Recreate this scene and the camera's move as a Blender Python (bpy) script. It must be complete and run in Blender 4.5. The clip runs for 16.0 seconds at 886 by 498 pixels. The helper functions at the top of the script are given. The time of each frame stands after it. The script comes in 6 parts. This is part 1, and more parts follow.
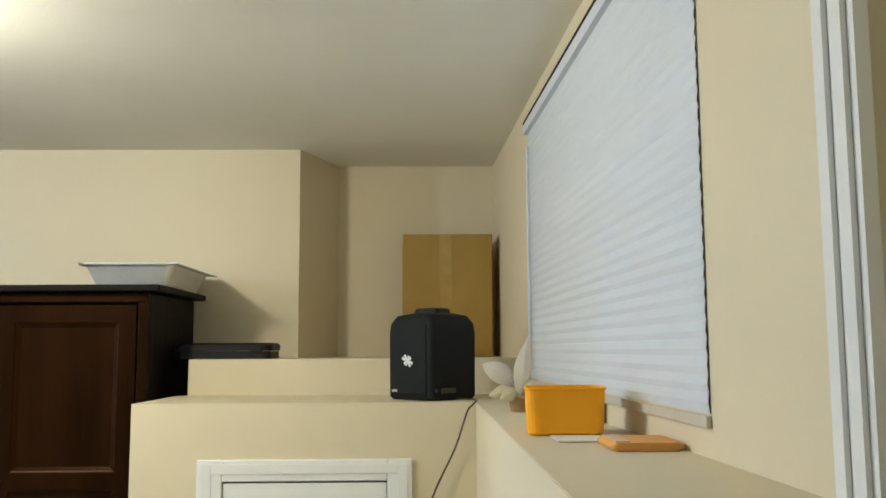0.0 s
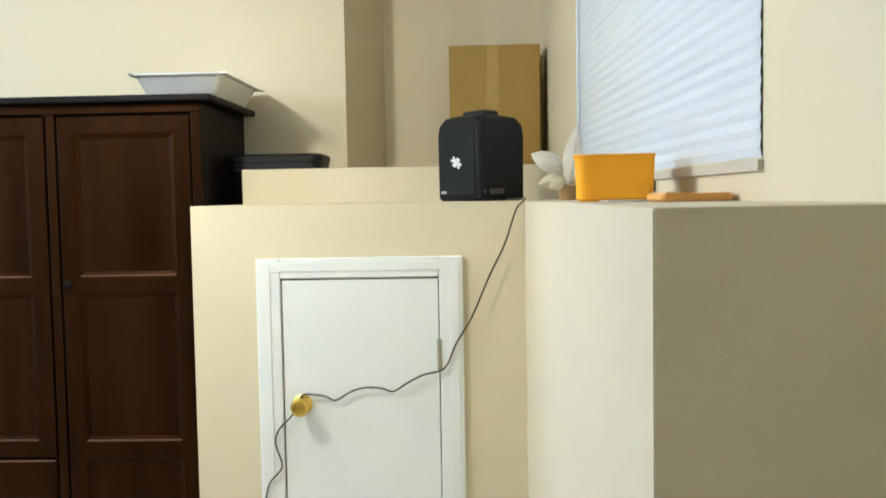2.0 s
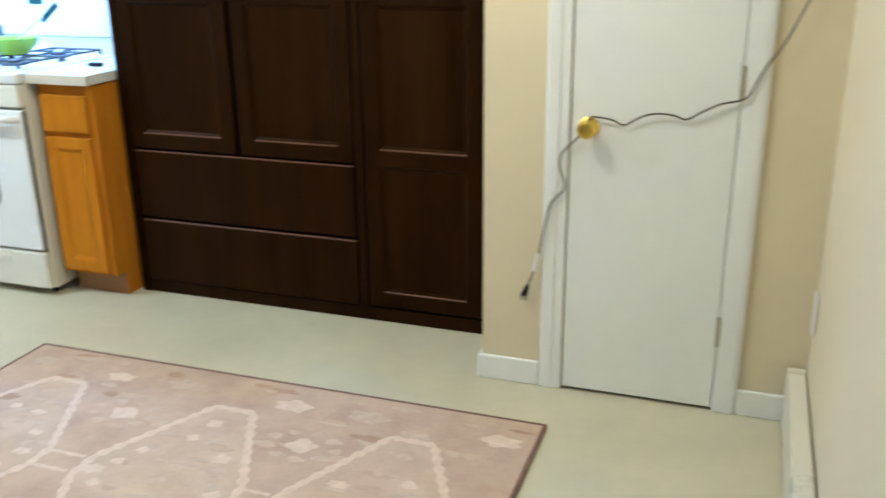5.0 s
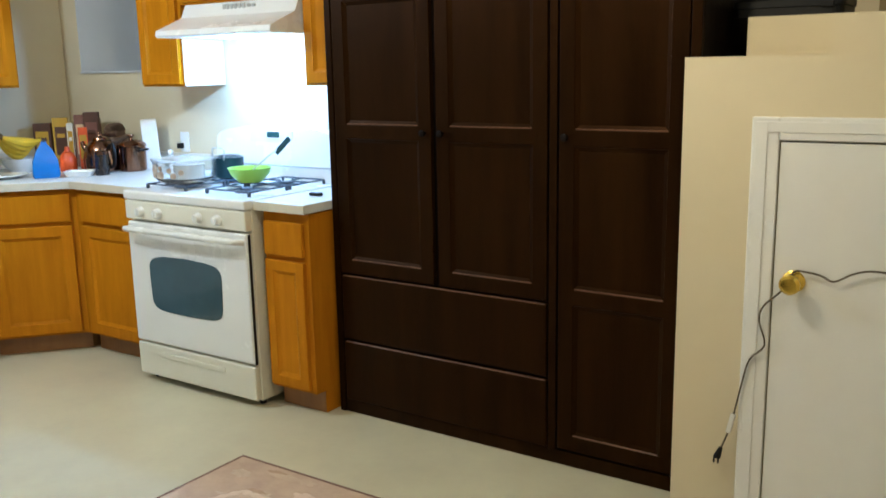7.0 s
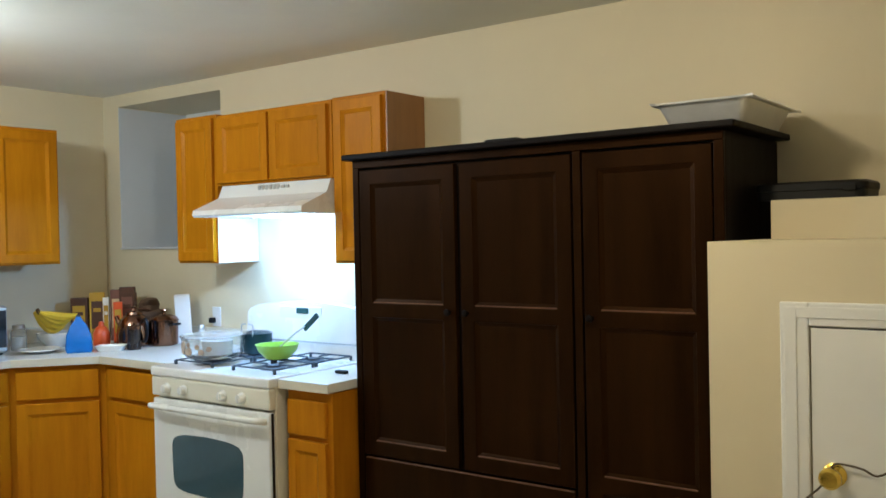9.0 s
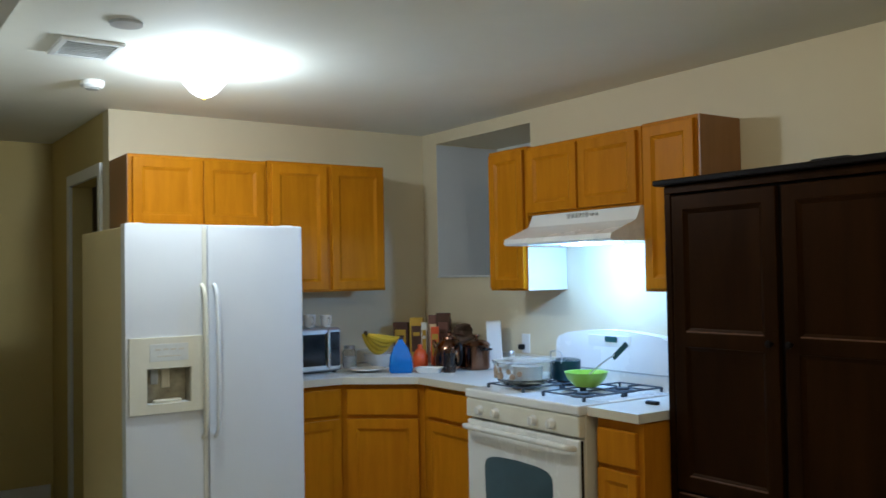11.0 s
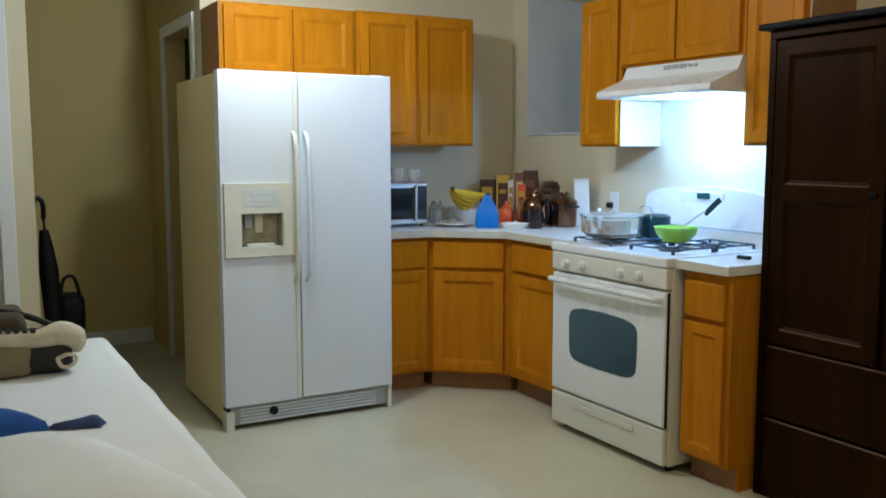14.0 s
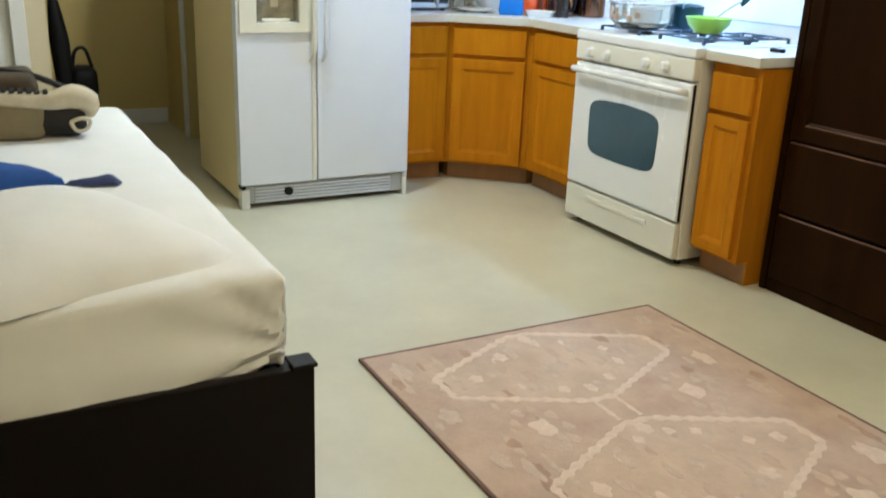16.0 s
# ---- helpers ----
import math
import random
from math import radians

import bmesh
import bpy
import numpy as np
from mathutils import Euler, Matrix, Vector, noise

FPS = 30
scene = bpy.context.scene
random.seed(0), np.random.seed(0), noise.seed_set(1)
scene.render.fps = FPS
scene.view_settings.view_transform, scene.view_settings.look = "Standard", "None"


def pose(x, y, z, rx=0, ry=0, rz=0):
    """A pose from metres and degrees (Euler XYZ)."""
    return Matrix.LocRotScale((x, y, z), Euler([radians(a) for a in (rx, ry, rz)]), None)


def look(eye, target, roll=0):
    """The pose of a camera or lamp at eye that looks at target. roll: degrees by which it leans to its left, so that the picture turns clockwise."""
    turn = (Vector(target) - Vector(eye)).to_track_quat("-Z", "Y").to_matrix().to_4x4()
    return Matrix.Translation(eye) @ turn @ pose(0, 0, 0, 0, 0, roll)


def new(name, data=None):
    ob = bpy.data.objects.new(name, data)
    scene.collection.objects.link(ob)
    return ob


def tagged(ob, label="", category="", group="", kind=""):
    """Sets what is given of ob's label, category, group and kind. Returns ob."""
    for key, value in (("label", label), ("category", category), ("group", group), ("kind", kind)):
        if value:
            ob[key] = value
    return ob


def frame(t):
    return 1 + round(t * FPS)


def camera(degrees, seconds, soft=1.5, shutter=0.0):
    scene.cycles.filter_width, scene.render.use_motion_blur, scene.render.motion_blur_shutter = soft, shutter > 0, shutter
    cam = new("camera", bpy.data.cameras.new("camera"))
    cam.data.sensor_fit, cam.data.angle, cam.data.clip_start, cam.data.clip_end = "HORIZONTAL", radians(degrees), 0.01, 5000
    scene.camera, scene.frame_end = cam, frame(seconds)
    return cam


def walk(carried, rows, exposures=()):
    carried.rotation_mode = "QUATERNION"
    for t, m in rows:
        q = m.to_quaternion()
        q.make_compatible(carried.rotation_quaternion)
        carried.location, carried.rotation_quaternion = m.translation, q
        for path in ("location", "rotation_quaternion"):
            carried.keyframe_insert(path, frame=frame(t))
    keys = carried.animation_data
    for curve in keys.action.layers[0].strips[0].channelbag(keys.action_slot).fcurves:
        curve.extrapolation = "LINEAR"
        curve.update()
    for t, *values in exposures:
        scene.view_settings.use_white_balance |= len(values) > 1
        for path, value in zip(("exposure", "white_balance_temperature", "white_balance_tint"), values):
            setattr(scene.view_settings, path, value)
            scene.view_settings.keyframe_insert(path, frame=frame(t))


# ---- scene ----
cam = camera(52.7, 16.0, soft=1.5, shutter=0.4)
PATH = [
    (0, (0.314, -0.135, 1.605), (0.350, 1.851, 1.829), -0.3),
    (0.5, (0.307, -0.129, 1.570), (0.317, 1.863, 1.751), -0.3),
    (1, (0.301, -0.116, 1.525), (0.289, 1.884, 1.566), -0.5),
    (1.5, (0.302, -0.141, 1.506), (0.260, 1.857, 1.455), -1.0),
    (2, (0.304, -0.148, 1.467), (0.235, 1.847, 1.353), -1.0),
    (2.5, (0.306, -0.143, 1.424), (0.197, 1.839, 1.184), -1.2),
    (3, (0.302, -0.129, 1.404), (0.152, 1.819, 0.976), -1.2),
    (3.5, (0.306, -0.143, 1.379), (0.142, 1.780, 0.858), -1.1),
    (4, (0.301, -0.121, 1.368), (0.124, 1.776, 0.759), -1.6),
    (4.5, (0.272, -0.102, 1.392), (-0.075, 1.748, 0.716), -0.8),
    (5, (0.227, -0.096, 1.389), (-0.393, 1.684, 0.729), -0.6),
    (5.2, (0.230, -0.074, 1.403), (-0.510, 1.657, 0.737), -0.3),
    (7.3, (0.323, 0.026, 1.447), (-0.8, 1.644, 1.102), -1.0),
    (7.5, (0.328, 0.037, 1.452), (-0.814, 1.649, 1.142), -1.0),
    (8, (0.334, 0.057, 1.464), (-0.849, 1.656, 1.252), -1.4),
    (8.5, (0.34, 0.062, 1.481), (-0.852, 1.665, 1.371), -1.6),
    (9, (0.331, 0.073, 1.486), (-0.851, 1.685, 1.457), -1.2),
    (9.5, (0.322, 0.073, 1.486), (-0.876, 1.674, 1.503), -1.0),
    (10, (0.297, 0.064, 1.487), (-1.059, 1.532, 1.534), -1.1),
    (10.2, (0.305, 0.06, 1.486), (-1.149, 1.433, 1.534), -1.0),
    (12.3, (0.307, 0.017, 1.419), (-1.397, 1.063, 1.471), -0.8),
    (12.5, (0.3, 0.01, 1.418), (-1.41, 1.047, 1.46), -0.7),
    (13, (0.301, 0.017, 1.399), (-1.422, 1.033, 1.4), -0.8),
    (13.5, (0.288, 0.021, 1.368), (-1.443, 1.016, 1.258), -0.3),
    (14, (0.285, 0.037, 1.354), (-1.449, 1.008, 1.133), -0.0),
    (14.5, (0.283, 0.041, 1.331), (-1.44, 1.006, 1.016), 0.2),
    (15, (0.28, 0.047, 1.313), (-1.428, 1.002, 0.899), 0.4),
    (15.5, (0.269, 0.042, 1.286), (-1.409, 0.998, 0.767), 1.1),
    (16, (0.261, 0.042, 1.255), (-1.403, 0.948, 0.613), 2.3),
]
EXPOSURES = [(0, 0.64, 4980, 10), (1.0, 1.0, 4900, 10), (2.5, 1.2, 4620, 10), (4.5, 1.16, 4620, 10), (5.2, 0.76, 5000, 10), (7.4, 0.3, 5500, 10), (8.5, -0.0, 5600, 10), (9.0, 0.05, 5650, 10), (9.5, -0.38, 5750, 10), (10.2, -0.68, 5600, 10), (12.4, -0.64, 5400, 10), (13.1, -0.58, 5400, 10), (13.5, -0.28, 5500, 10), (14.0, -0.3, 5400, 10), (14.5, -0.35, 5350, 10), (15.0, -0.25, 5350, 10), (15.5, 0.15, 5600, 10), (16, 0.48, 5600, 10)]
walk(cam, [(t, look(eye, target, roll)) for t, eye, target, roll in PATH], EXPOSURES)

# ---- lights ----
world = bpy.data.worlds.new("night")
world.use_nodes = True
scene.world = world
world.node_tree.nodes["Background"].inputs[0].default_value = (0.10, 0.13, 0.20, 1)
world.node_tree.nodes["Background"].inputs[1].default_value = 0.05


def point_lamp(name, place, watts, colour, radius):
    data = bpy.data.lights.new(name, "POINT")
    data.energy, data.color, data.shadow_soft_size = watts, colour, radius
    ob = new(name, data)
    ob.location = place
    return ob


KITCHEN_LAMP = (-3.45, 1.40, 2.4)
ROOM_LAMP = (-1.06, 1.62, 2.4)
point_lamp("kitchen_bulb", (-3.45, 1.40, 2.262), 39, (0.94, 1.0, 0.94), 0.06)
point_lamp("room_bulb", (-1.06, 1.62, 2.27), 26.5, (1.0, 0.775, 0.41), 0.07)
point_lamp("hood_bulb", (-2.86, 3.06, 1.565), 27, (0.31, 0.58, 1.0), 0.03)


# ---- materials ----
def mat(name, colour, rough=0.5, metal=0.0, vary=0.12, scale=6.0, bump=0.1, bump_scale=120.0, spec=0.5,
        stretch=(1, 1, 1), second=None, emit=None, coat=0.0, random_shift=0.0, tint=None):
    """A procedural surface: two scales of noise in the colour, a fine relief, and uneven gloss."""
    m = bpy.data.materials.new(name)
    m.use_nodes = True
    nt = m.node_tree
    N, L = nt.nodes, nt.links
    b = N["Principled BSDF"]
    b.inputs["Metallic"].default_value = metal
    b.inputs["Specular IOR Level"].default_value = spec
    b.inputs["Coat Weight"].default_value = coat
    if tint:
        b.inputs["Specular Tint"].default_value = (*tint, 1)
    tc = N.new("ShaderNodeTexCoord")
    mp = N.new("ShaderNodeMapping")
    mp.inputs["Scale"].default_value = stretch
    info = N.new("ShaderNodeObjectInfo")
    shift = N.new("ShaderNodeVectorMath")
    shift.operation = "MULTIPLY_ADD"
    mult = N.new("ShaderNodeVectorMath")
    mult.operation = "SCALE"
    mult.inputs[0].default_value = (7.3, 3.1, 5.7)
    L.new(info.outputs["Random"], mult.inputs["Scale"])
    shift.inputs[1].default_value = (1, 1, 1)
    L.new(tc.outputs["Object"], shift.inputs[0])
    L.new(mult.outputs[0], shift.inputs[2])
    L.new(shift.outputs[0], mp.inputs["Vector"])

    def noise_node(s, detail, rough_):
        n = N.new("ShaderNodeTexNoise")
        n.inputs["Scale"].default_value, n.inputs["Detail"].default_value, n.inputs["Roughness"].default_value = s, detail, rough_
        L.new(mp.outputs["Vector"], n.inputs["Vector"])
        return n
    big, small = noise_node(scale, 5, 0.6), noise_node(scale * 9, 4, 0.65)
    mix = N.new("ShaderNodeMix")
    mix.data_type = "RGBA"
    other = second or tuple(max(0.0, c * (1 - 2.2 * vary)) for c in colour)
    top = tuple(min(1.0, c * (1 + vary)) for c in colour)
    mix.inputs["A"].default_value, mix.inputs["B"].default_value = (*other, 1), (*top, 1)
    add = N.new("ShaderNodeMath")
    add.operation = "MULTIPLY_ADD"
    add.inputs[1].default_value = 0.35
    L.new(small.outputs["Fac"], add.inputs[0])
    sc = N.new("ShaderNodeMapRange")
    sc.inputs["From Min"].default_value, sc.inputs["From Max"].default_value = 0.25, 0.75
    sc.inputs["To Min"].default_value, sc.inputs["To Max"].default_value = 0.0, 0.75
    L.new(big.outputs["Fac"], sc.inputs["Value"])
    L.new(sc.outputs["Result"], add.inputs[2])
    L.new(add.outputs[0], mix.inputs["Factor"])
    out = mix.outputs["Result"]
    if random_shift:
        hsv = N.new("ShaderNodeHueSaturation")
        mr = N.new("ShaderNodeMapRange")
        mr.inputs["To Min"].default_value, mr.inputs["To Max"].default_value = 1 - random_shift, 1 + random_shift
        L.new(info.outputs["Random"], mr.inputs["Value"])
        L.new(mr.outputs["Result"], hsv.inputs["Value"])
        L.new(out, hsv.inputs["Color"])
        out = hsv.outputs["Color"]
    L.new(out, b.inputs["Base Color"])
    rr = N.new("ShaderNodeMapRange")
    rr.inputs["To Min"].default_value, rr.inputs["To Max"].default_value = max(0.02, rough - 0.08), min(1, rough + 0.1)
    L.new(big.outputs["Fac"], rr.inputs["Value"])
    L.new(rr.outputs["Result"], b.inputs["Roughness"])
    if bump:
        fine = noise_node(bump_scale, 3, 0.6)
        bp = N.new("ShaderNodeBump")
        bp.inputs["Strength"].default_value, bp.inputs["Distance"].default_value = bump, 0.004
        L.new(fine.outputs["Fac"], bp.inputs["Height"])
        L.new(bp.outputs["Normal"], b.inputs["Normal"])
    if emit:
        b.inputs["Emission Color"].default_value, b.inputs["Emission Strength"].default_value = (*emit[0], 1), emit[1]
    return m


def glass(name, colour, rough=0.05):
    m = bpy.data.materials.new(name)
    m.use_nodes = True
    b = m.node_tree.nodes["Principled BSDF"]
    b.inputs["Base Color"].default_value = (*colour, 1)
    b.inputs["Transmission Weight"].default_value, b.inputs["Roughness"].default_value = 0.95, rough
    b.inputs["IOR"].default_value = 1.2
    return m


PAINT = mat("beige_wall_paint", (0.69, 0.605, 0.415), 0.55, vary=0.025, scale=1.3, bump=0.12, bump_scale=220)
# Same wall paint, darkened slightly to offset strong lamplight on the ledge.
LEDGEDIM = mat("dimmed_beige_paint", (0.66, 0.585, 0.415), 0.55, vary=0.025, scale=1.3, bump=0.10, bump_scale=220)
CEIL = mat("white_ceiling_paint", (0.84, 0.83, 0.75), 0.8, vary=0.03, scale=1.5, bump=0.25, bump_scale=160)
TRIM = mat("white_gloss_trim", (0.82, 0.82, 0.80), 0.32, vary=0.02, scale=3, bump=0.05, bump_scale=60)
# Wall paint turned yellower: the warm lamplight in the hall is put into it.
WARMLITPAINT = mat("warm_lit_beige_paint", (0.66, 0.52, 0.20), 0.6, vary=0.04, scale=1.3, bump=0.12, bump_scale=220)
FLOOR = mat("pale_vinyl_floor", (0.58, 0.545, 0.39), 0.33, vary=0.07, scale=2.4, bump=0.04, bump_scale=90, second=(0.48, 0.44, 0.32))
OAK = mat("honey_oak", (0.49, 0.186, 0.002), 0.34, vary=0.12, scale=3.2, bump=0.10, bump_scale=40, stretch=(7, 7, 0.7),
          second=(0.37, 0.130, 0.002), spec=0.05, random_shift=0.07)
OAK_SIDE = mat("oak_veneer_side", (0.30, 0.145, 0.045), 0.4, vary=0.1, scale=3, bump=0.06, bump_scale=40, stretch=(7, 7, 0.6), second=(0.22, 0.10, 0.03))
# White for the cabinet side beside the hood, up to the hood's underside.
PALESIDE = mat("white_side_panel", (0.78, 0.75, 0.68), 0.4, vary=0.02, scale=3, bump=0.03)
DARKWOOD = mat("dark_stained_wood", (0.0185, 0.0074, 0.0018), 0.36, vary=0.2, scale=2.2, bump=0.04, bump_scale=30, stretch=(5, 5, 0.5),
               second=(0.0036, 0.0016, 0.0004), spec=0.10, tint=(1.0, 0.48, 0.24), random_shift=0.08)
# Lighter brown for edge strips: lamplight caught on the edges, painted in.
EDGEGLINT = mat("painted_edge_glint", (0.14, 0.064, 0.032), 0.32, vary=0.3, scale=12, bump=0.05, bump_scale=60, second=(0.07, 0.032, 0.015))
BEDWOOD = mat("black_brown_bed_frame", (0.0075, 0.0050, 0.0040), 0.5, spec=0.12, vary=0.15, scale=3, bump=0.06, bump_scale=45, stretch=(0.6, 8, 8))
# Darker copy of DARKWOOD for the wardrobe sides: their shade is in the colour.
DARKSIDE = mat("dark_brown_with_shade", (0.0040, 0.0020, 0.0015), 0.5, spec=0.12, vary=0.15, scale=3, bump=0.08, bump_scale=45, stretch=(8, 8, 0.6))
ENAMEL = mat("white_enamel", (0.79, 0.79, 0.77), 0.25, vary=0.015, scale=2.5, bump=0.0)
CREAM = mat("cream_enamel", (0.72, 0.69, 0.58), 0.3, vary=0.02, scale=3, bump=0.0)
FRIDGE = mat("textured_white_fridge", (0.74, 0.75, 0.76), 0.38, vary=0.015, scale=3, bump=0.22, bump_scale=420)
# Cream side pushed to yellow: warm lamplight falling on it is in the colour.
FRIDGESIDE = mat("cream_side_warm_lit", (0.75, 0.61, 0.31), 0.45, vary=0.03, scale=3, bump=0.15, bump_scale=300)
DISP = mat("cream_plastic", (0.74, 0.70, 0.56), 0.4, vary=0.03, scale=8, bump=0.03)
DISPIN = mat("grey_beige_plastic", (0.42, 0.38, 0.27), 0.5, vary=0.25, scale=22, bump=0.05)
GREY = mat("grey_plastic", (0.42, 0.43, 0.42), 0.45, vary=0.06, scale=10, bump=0.05)
BLACK = mat("black_plastic", (0.0045, 0.0045, 0.005), 0.45, spec=0.3, vary=0.1, scale=14, bump=0.05)
SPEAKER = mat("black_speaker_shell", (0.0035, 0.0050, 0.0065), 0.55, spec=0.25, vary=0.15, scale=10, bump=0.35, bump_scale=500)
IRON = mat("black_cast_iron", (0.055, 0.075, 0.105), 0.5, vary=0.2, scale=30, bump=0.3, bump_scale=200)
OVENGLASS = mat("dark_oven_glass", (0.030, 0.072, 0.095), 0.08, vary=0.1, scale=4, bump=0.0, spec=0.7)
CHROME = mat("chrome", (0.75, 0.75, 0.76), 0.12, 1.0, vary=0.02, scale=8, bump=0.0)
BRASS = mat("polished_brass", (0.78, 0.55, 0.10), 0.2, 1.0, vary=0.05, scale=20, bump=0.0)
NICKEL = mat("satin_nickel", (0.50, 0.46, 0.36), 0.35, 1.0, vary=0.06, scale=20, bump=0.05)
FOIL = mat("aluminium_foil", (0.80, 0.80, 0.79), 0.38, 0.55, vary=0.05, scale=14, bump=0.5, bump_scale=26)
COUNTER = mat("pale_laminate", (0.72, 0.72, 0.68), 0.35, vary=0.05, scale=16, bump=0.03)
COUNTER_EDGE = mat("cream_laminate_edge", (0.62, 0.57, 0.45), 0.4, vary=0.04, scale=12, bump=0.03)
CARD = mat("brown_cardboard", (0.34, 0.215, 0.035), 0.75, vary=0.08, scale=5, bump=0.12, bump_scale=90)
TAPE = mat("clear_packing_tape", (0.40, 0.26, 0.055), 0.15, vary=0.1, scale=20, bump=0.2, bump_scale=40, coat=0.6)
ORANGE = mat("orange_plastic", (1.0, 0.45, 0.001), 0.5, spec=0.08, vary=0.05, scale=9, bump=0.02)
MANILA = mat("orange_paper", (0.72, 0.36, 0.07), 0.6, vary=0.08, scale=8, bump=0.1)
TAN = mat("tan_paper", (0.72, 0.52, 0.30), 0.6, vary=0.06, scale=8, bump=0.1)
PAPER = mat("white_paper", (0.80, 0.78, 0.74), 0.6, vary=0.03, scale=8, bump=0.05)
BROWNBOX = mat("brown_wood_block", (0.38, 0.24, 0.10), 0.5, vary=0.12, scale=10, bump=0.1)
PETAL = mat("white_petal", (0.80, 0.75, 0.66), 0.6, vary=0.08, scale=14, bump=0.1)
CREAMPETAL = mat("cream_petal", (0.74, 0.66, 0.44), 0.6, vary=0.08, scale=14, bump=0.1)
SHEET = mat("white_cotton_sheet", (0.84, 0.83, 0.79), 0.85, vary=0.03, scale=4, bump=0.18, bump_scale=350)
PILLOW = mat("ivory_pillowcase", (0.83, 0.82, 0.78), 0.85, vary=0.03, scale=5, bump=0.2, bump_scale=350)
BLUE = mat("navy_blue_cloth", (0.006, 0.070, 0.32), 0.75, vary=0.15, scale=12, bump=0.2, bump_scale=300)
DULLBLUE = mat("dull_blue_cloth", (0.035, 0.05, 0.14), 0.8, vary=0.2, scale=14, bump=0.2, bump_scale=300)
BAGCREAM = mat("cream_canvas", (0.62, 0.54, 0.38), 0.8, vary=0.12, scale=14, bump=0.3, bump_scale=200)
BAGDARK = mat("dark_brown_canvas", (0.016, 0.013, 0.008), 0.7, vary=0.3, scale=22, bump=0.3, bump_scale=200)
BAGTAN = mat("tan_canvas", (0.25, 0.20, 0.105), 0.8, vary=0.12, scale=14, bump=0.3, bump_scale=200)
BAGBROWN = mat("brown_canvas", (0.085, 0.060, 0.032), 0.8, vary=0.2, scale=14, bump=0.3, bump_scale=200)
UMBRELLA = mat("black_nylon", (0.005, 0.0045, 0.005), 0.6, spec=0.2, vary=0.2, scale=16, bump=0.1)
CORD = mat("dark_brown_rubber", (0.085, 0.062, 0.036), 0.5, vary=0.15, scale=20, bump=0.0)
RUG = mat("dusty_pink_pile", (0.52, 0.385, 0.285), 0.95, vary=0.2, scale=6.5, bump=0.6, bump_scale=240, second=(0.39, 0.265, 0.195))
RUG_RED = mat("faded_rose_pile", (0.46, 0.305, 0.205), 0.95, vary=0.16, scale=9, bump=0.5, bump_scale=260)
RUG_TAN = mat("faded_tan_pile", (0.55, 0.42, 0.31), 0.95, vary=0.2, scale=8, bump=0.5, bump_scale=260, second=(0.44, 0.315, 0.235))
RUG_CREAM = mat("cream_pile", (0.68, 0.55, 0.44), 0.95, vary=0.14, scale=40, bump=0.6, bump_scale=240, second=(0.57, 0.44, 0.34))
RUG_FAINT = mat("faded_beige_pile", (0.58, 0.45, 0.345), 0.95, vary=0.14, scale=30, bump=0.6, bump_scale=240, second=(0.43, 0.325, 0.25))
RUG_EDGE = mat("dark_rug_binding", (0.19, 0.105, 0.078), 0.9, vary=0.15, scale=20, bump=0.4, bump_scale=260)
BLIND = mat("white_vinyl_slat", (0.66, 0.70, 0.76), 0.4, vary=0.02, scale=4, bump=0.0)
BLINDRAIL = mat("pale_taupe_rail", (0.56, 0.51, 0.41), 0.5, vary=0.05, scale=8, bump=0.0)
GREYPAINT = mat("grey_white_reveal", (0.62, 0.64, 0.66), 0.6, vary=0.03, scale=3, bump=0.1, bump_scale=200)
BANANA = mat("ripe_banana", (0.82, 0.55, 0.03), 0.45, vary=0.1, scale=16, bump=0.05)
BANANATIP = mat("brown_banana_stem", (0.12, 0.07, 0.02), 0.7)
BRIGHTBLUE = mat("bright_blue_plastic", (0.012, 0.155, 0.50), 0.35, vary=0.1, scale=14, bump=0.05)
RED = mat("orange_red_plastic", (0.72, 0.10, 0.02), 0.35, vary=0.12, scale=14, bump=0.05)
# Carton colours darkened to carry the shade of the counter corner.
YELLOWBOX = mat("yellow_card", (0.50, 0.29, 0.020), 0.5, vary=0.08, scale=14)
PINKBOX = mat("pink_brown_card", (0.20, 0.085, 0.062), 0.55, vary=0.12, scale=14)
BROWNCARD = mat("brown_printed_card", (0.085, 0.032, 0.016), 0.5, vary=0.2, scale=18)
COPPER = mat("coppery_steel", (0.24, 0.13, 0.085), 0.16, 1.0, vary=0.1, scale=10, bump=0.0)
DARKSTEEL = mat("dark_steel", (0.09, 0.08, 0.08), 0.25, 1.0, vary=0.1, scale=10, bump=0.0)
WOVEN = mat("tan_woven_cloth", (0.115, 0.070, 0.042), 0.8, vary=0.2, scale=18, bump=0.3)
STEEL = mat("brushed_steel", (0.62, 0.63, 0.64), 0.3, 1.0, vary=0.04, scale=10, bump=0.05)
MWGLASS = mat("black_microwave_glass", (0.012, 0.013, 0.016), 0.08, vary=0.1, scale=5, bump=0.0)
CHINA = mat("white_china", (0.80, 0.79, 0.76), 0.18, vary=0.02, scale=10, bump=0.0)
LIME = mat("lime_plastic", (0.33, 0.58, 0.07), 0.35, vary=0.06, scale=10, bump=0.0)
TEAL = mat("dark_teal_enamel", (0.008, 0.050, 0.072), 0.28, vary=0.1, scale=10, bump=0.0)
FLOWER = mat("brown_floral_print", (0.150, 0.070, 0.035), 0.4, vary=0.3, scale=30, bump=0.0, second=(0.70, 0.62, 0.48))
INK = mat("dark_print", (0.04, 0.05, 0.06), 0.5)
PALEPRINT = mat("pale_blue_grey_print", (0.68, 0.68, 0.63), 0.4, vary=0.05, scale=20, bump=0.0)
LCD = mat("green_grey_display", (0.03, 0.09, 0.09), 0.15, vary=0.1, scale=20, bump=0.0)
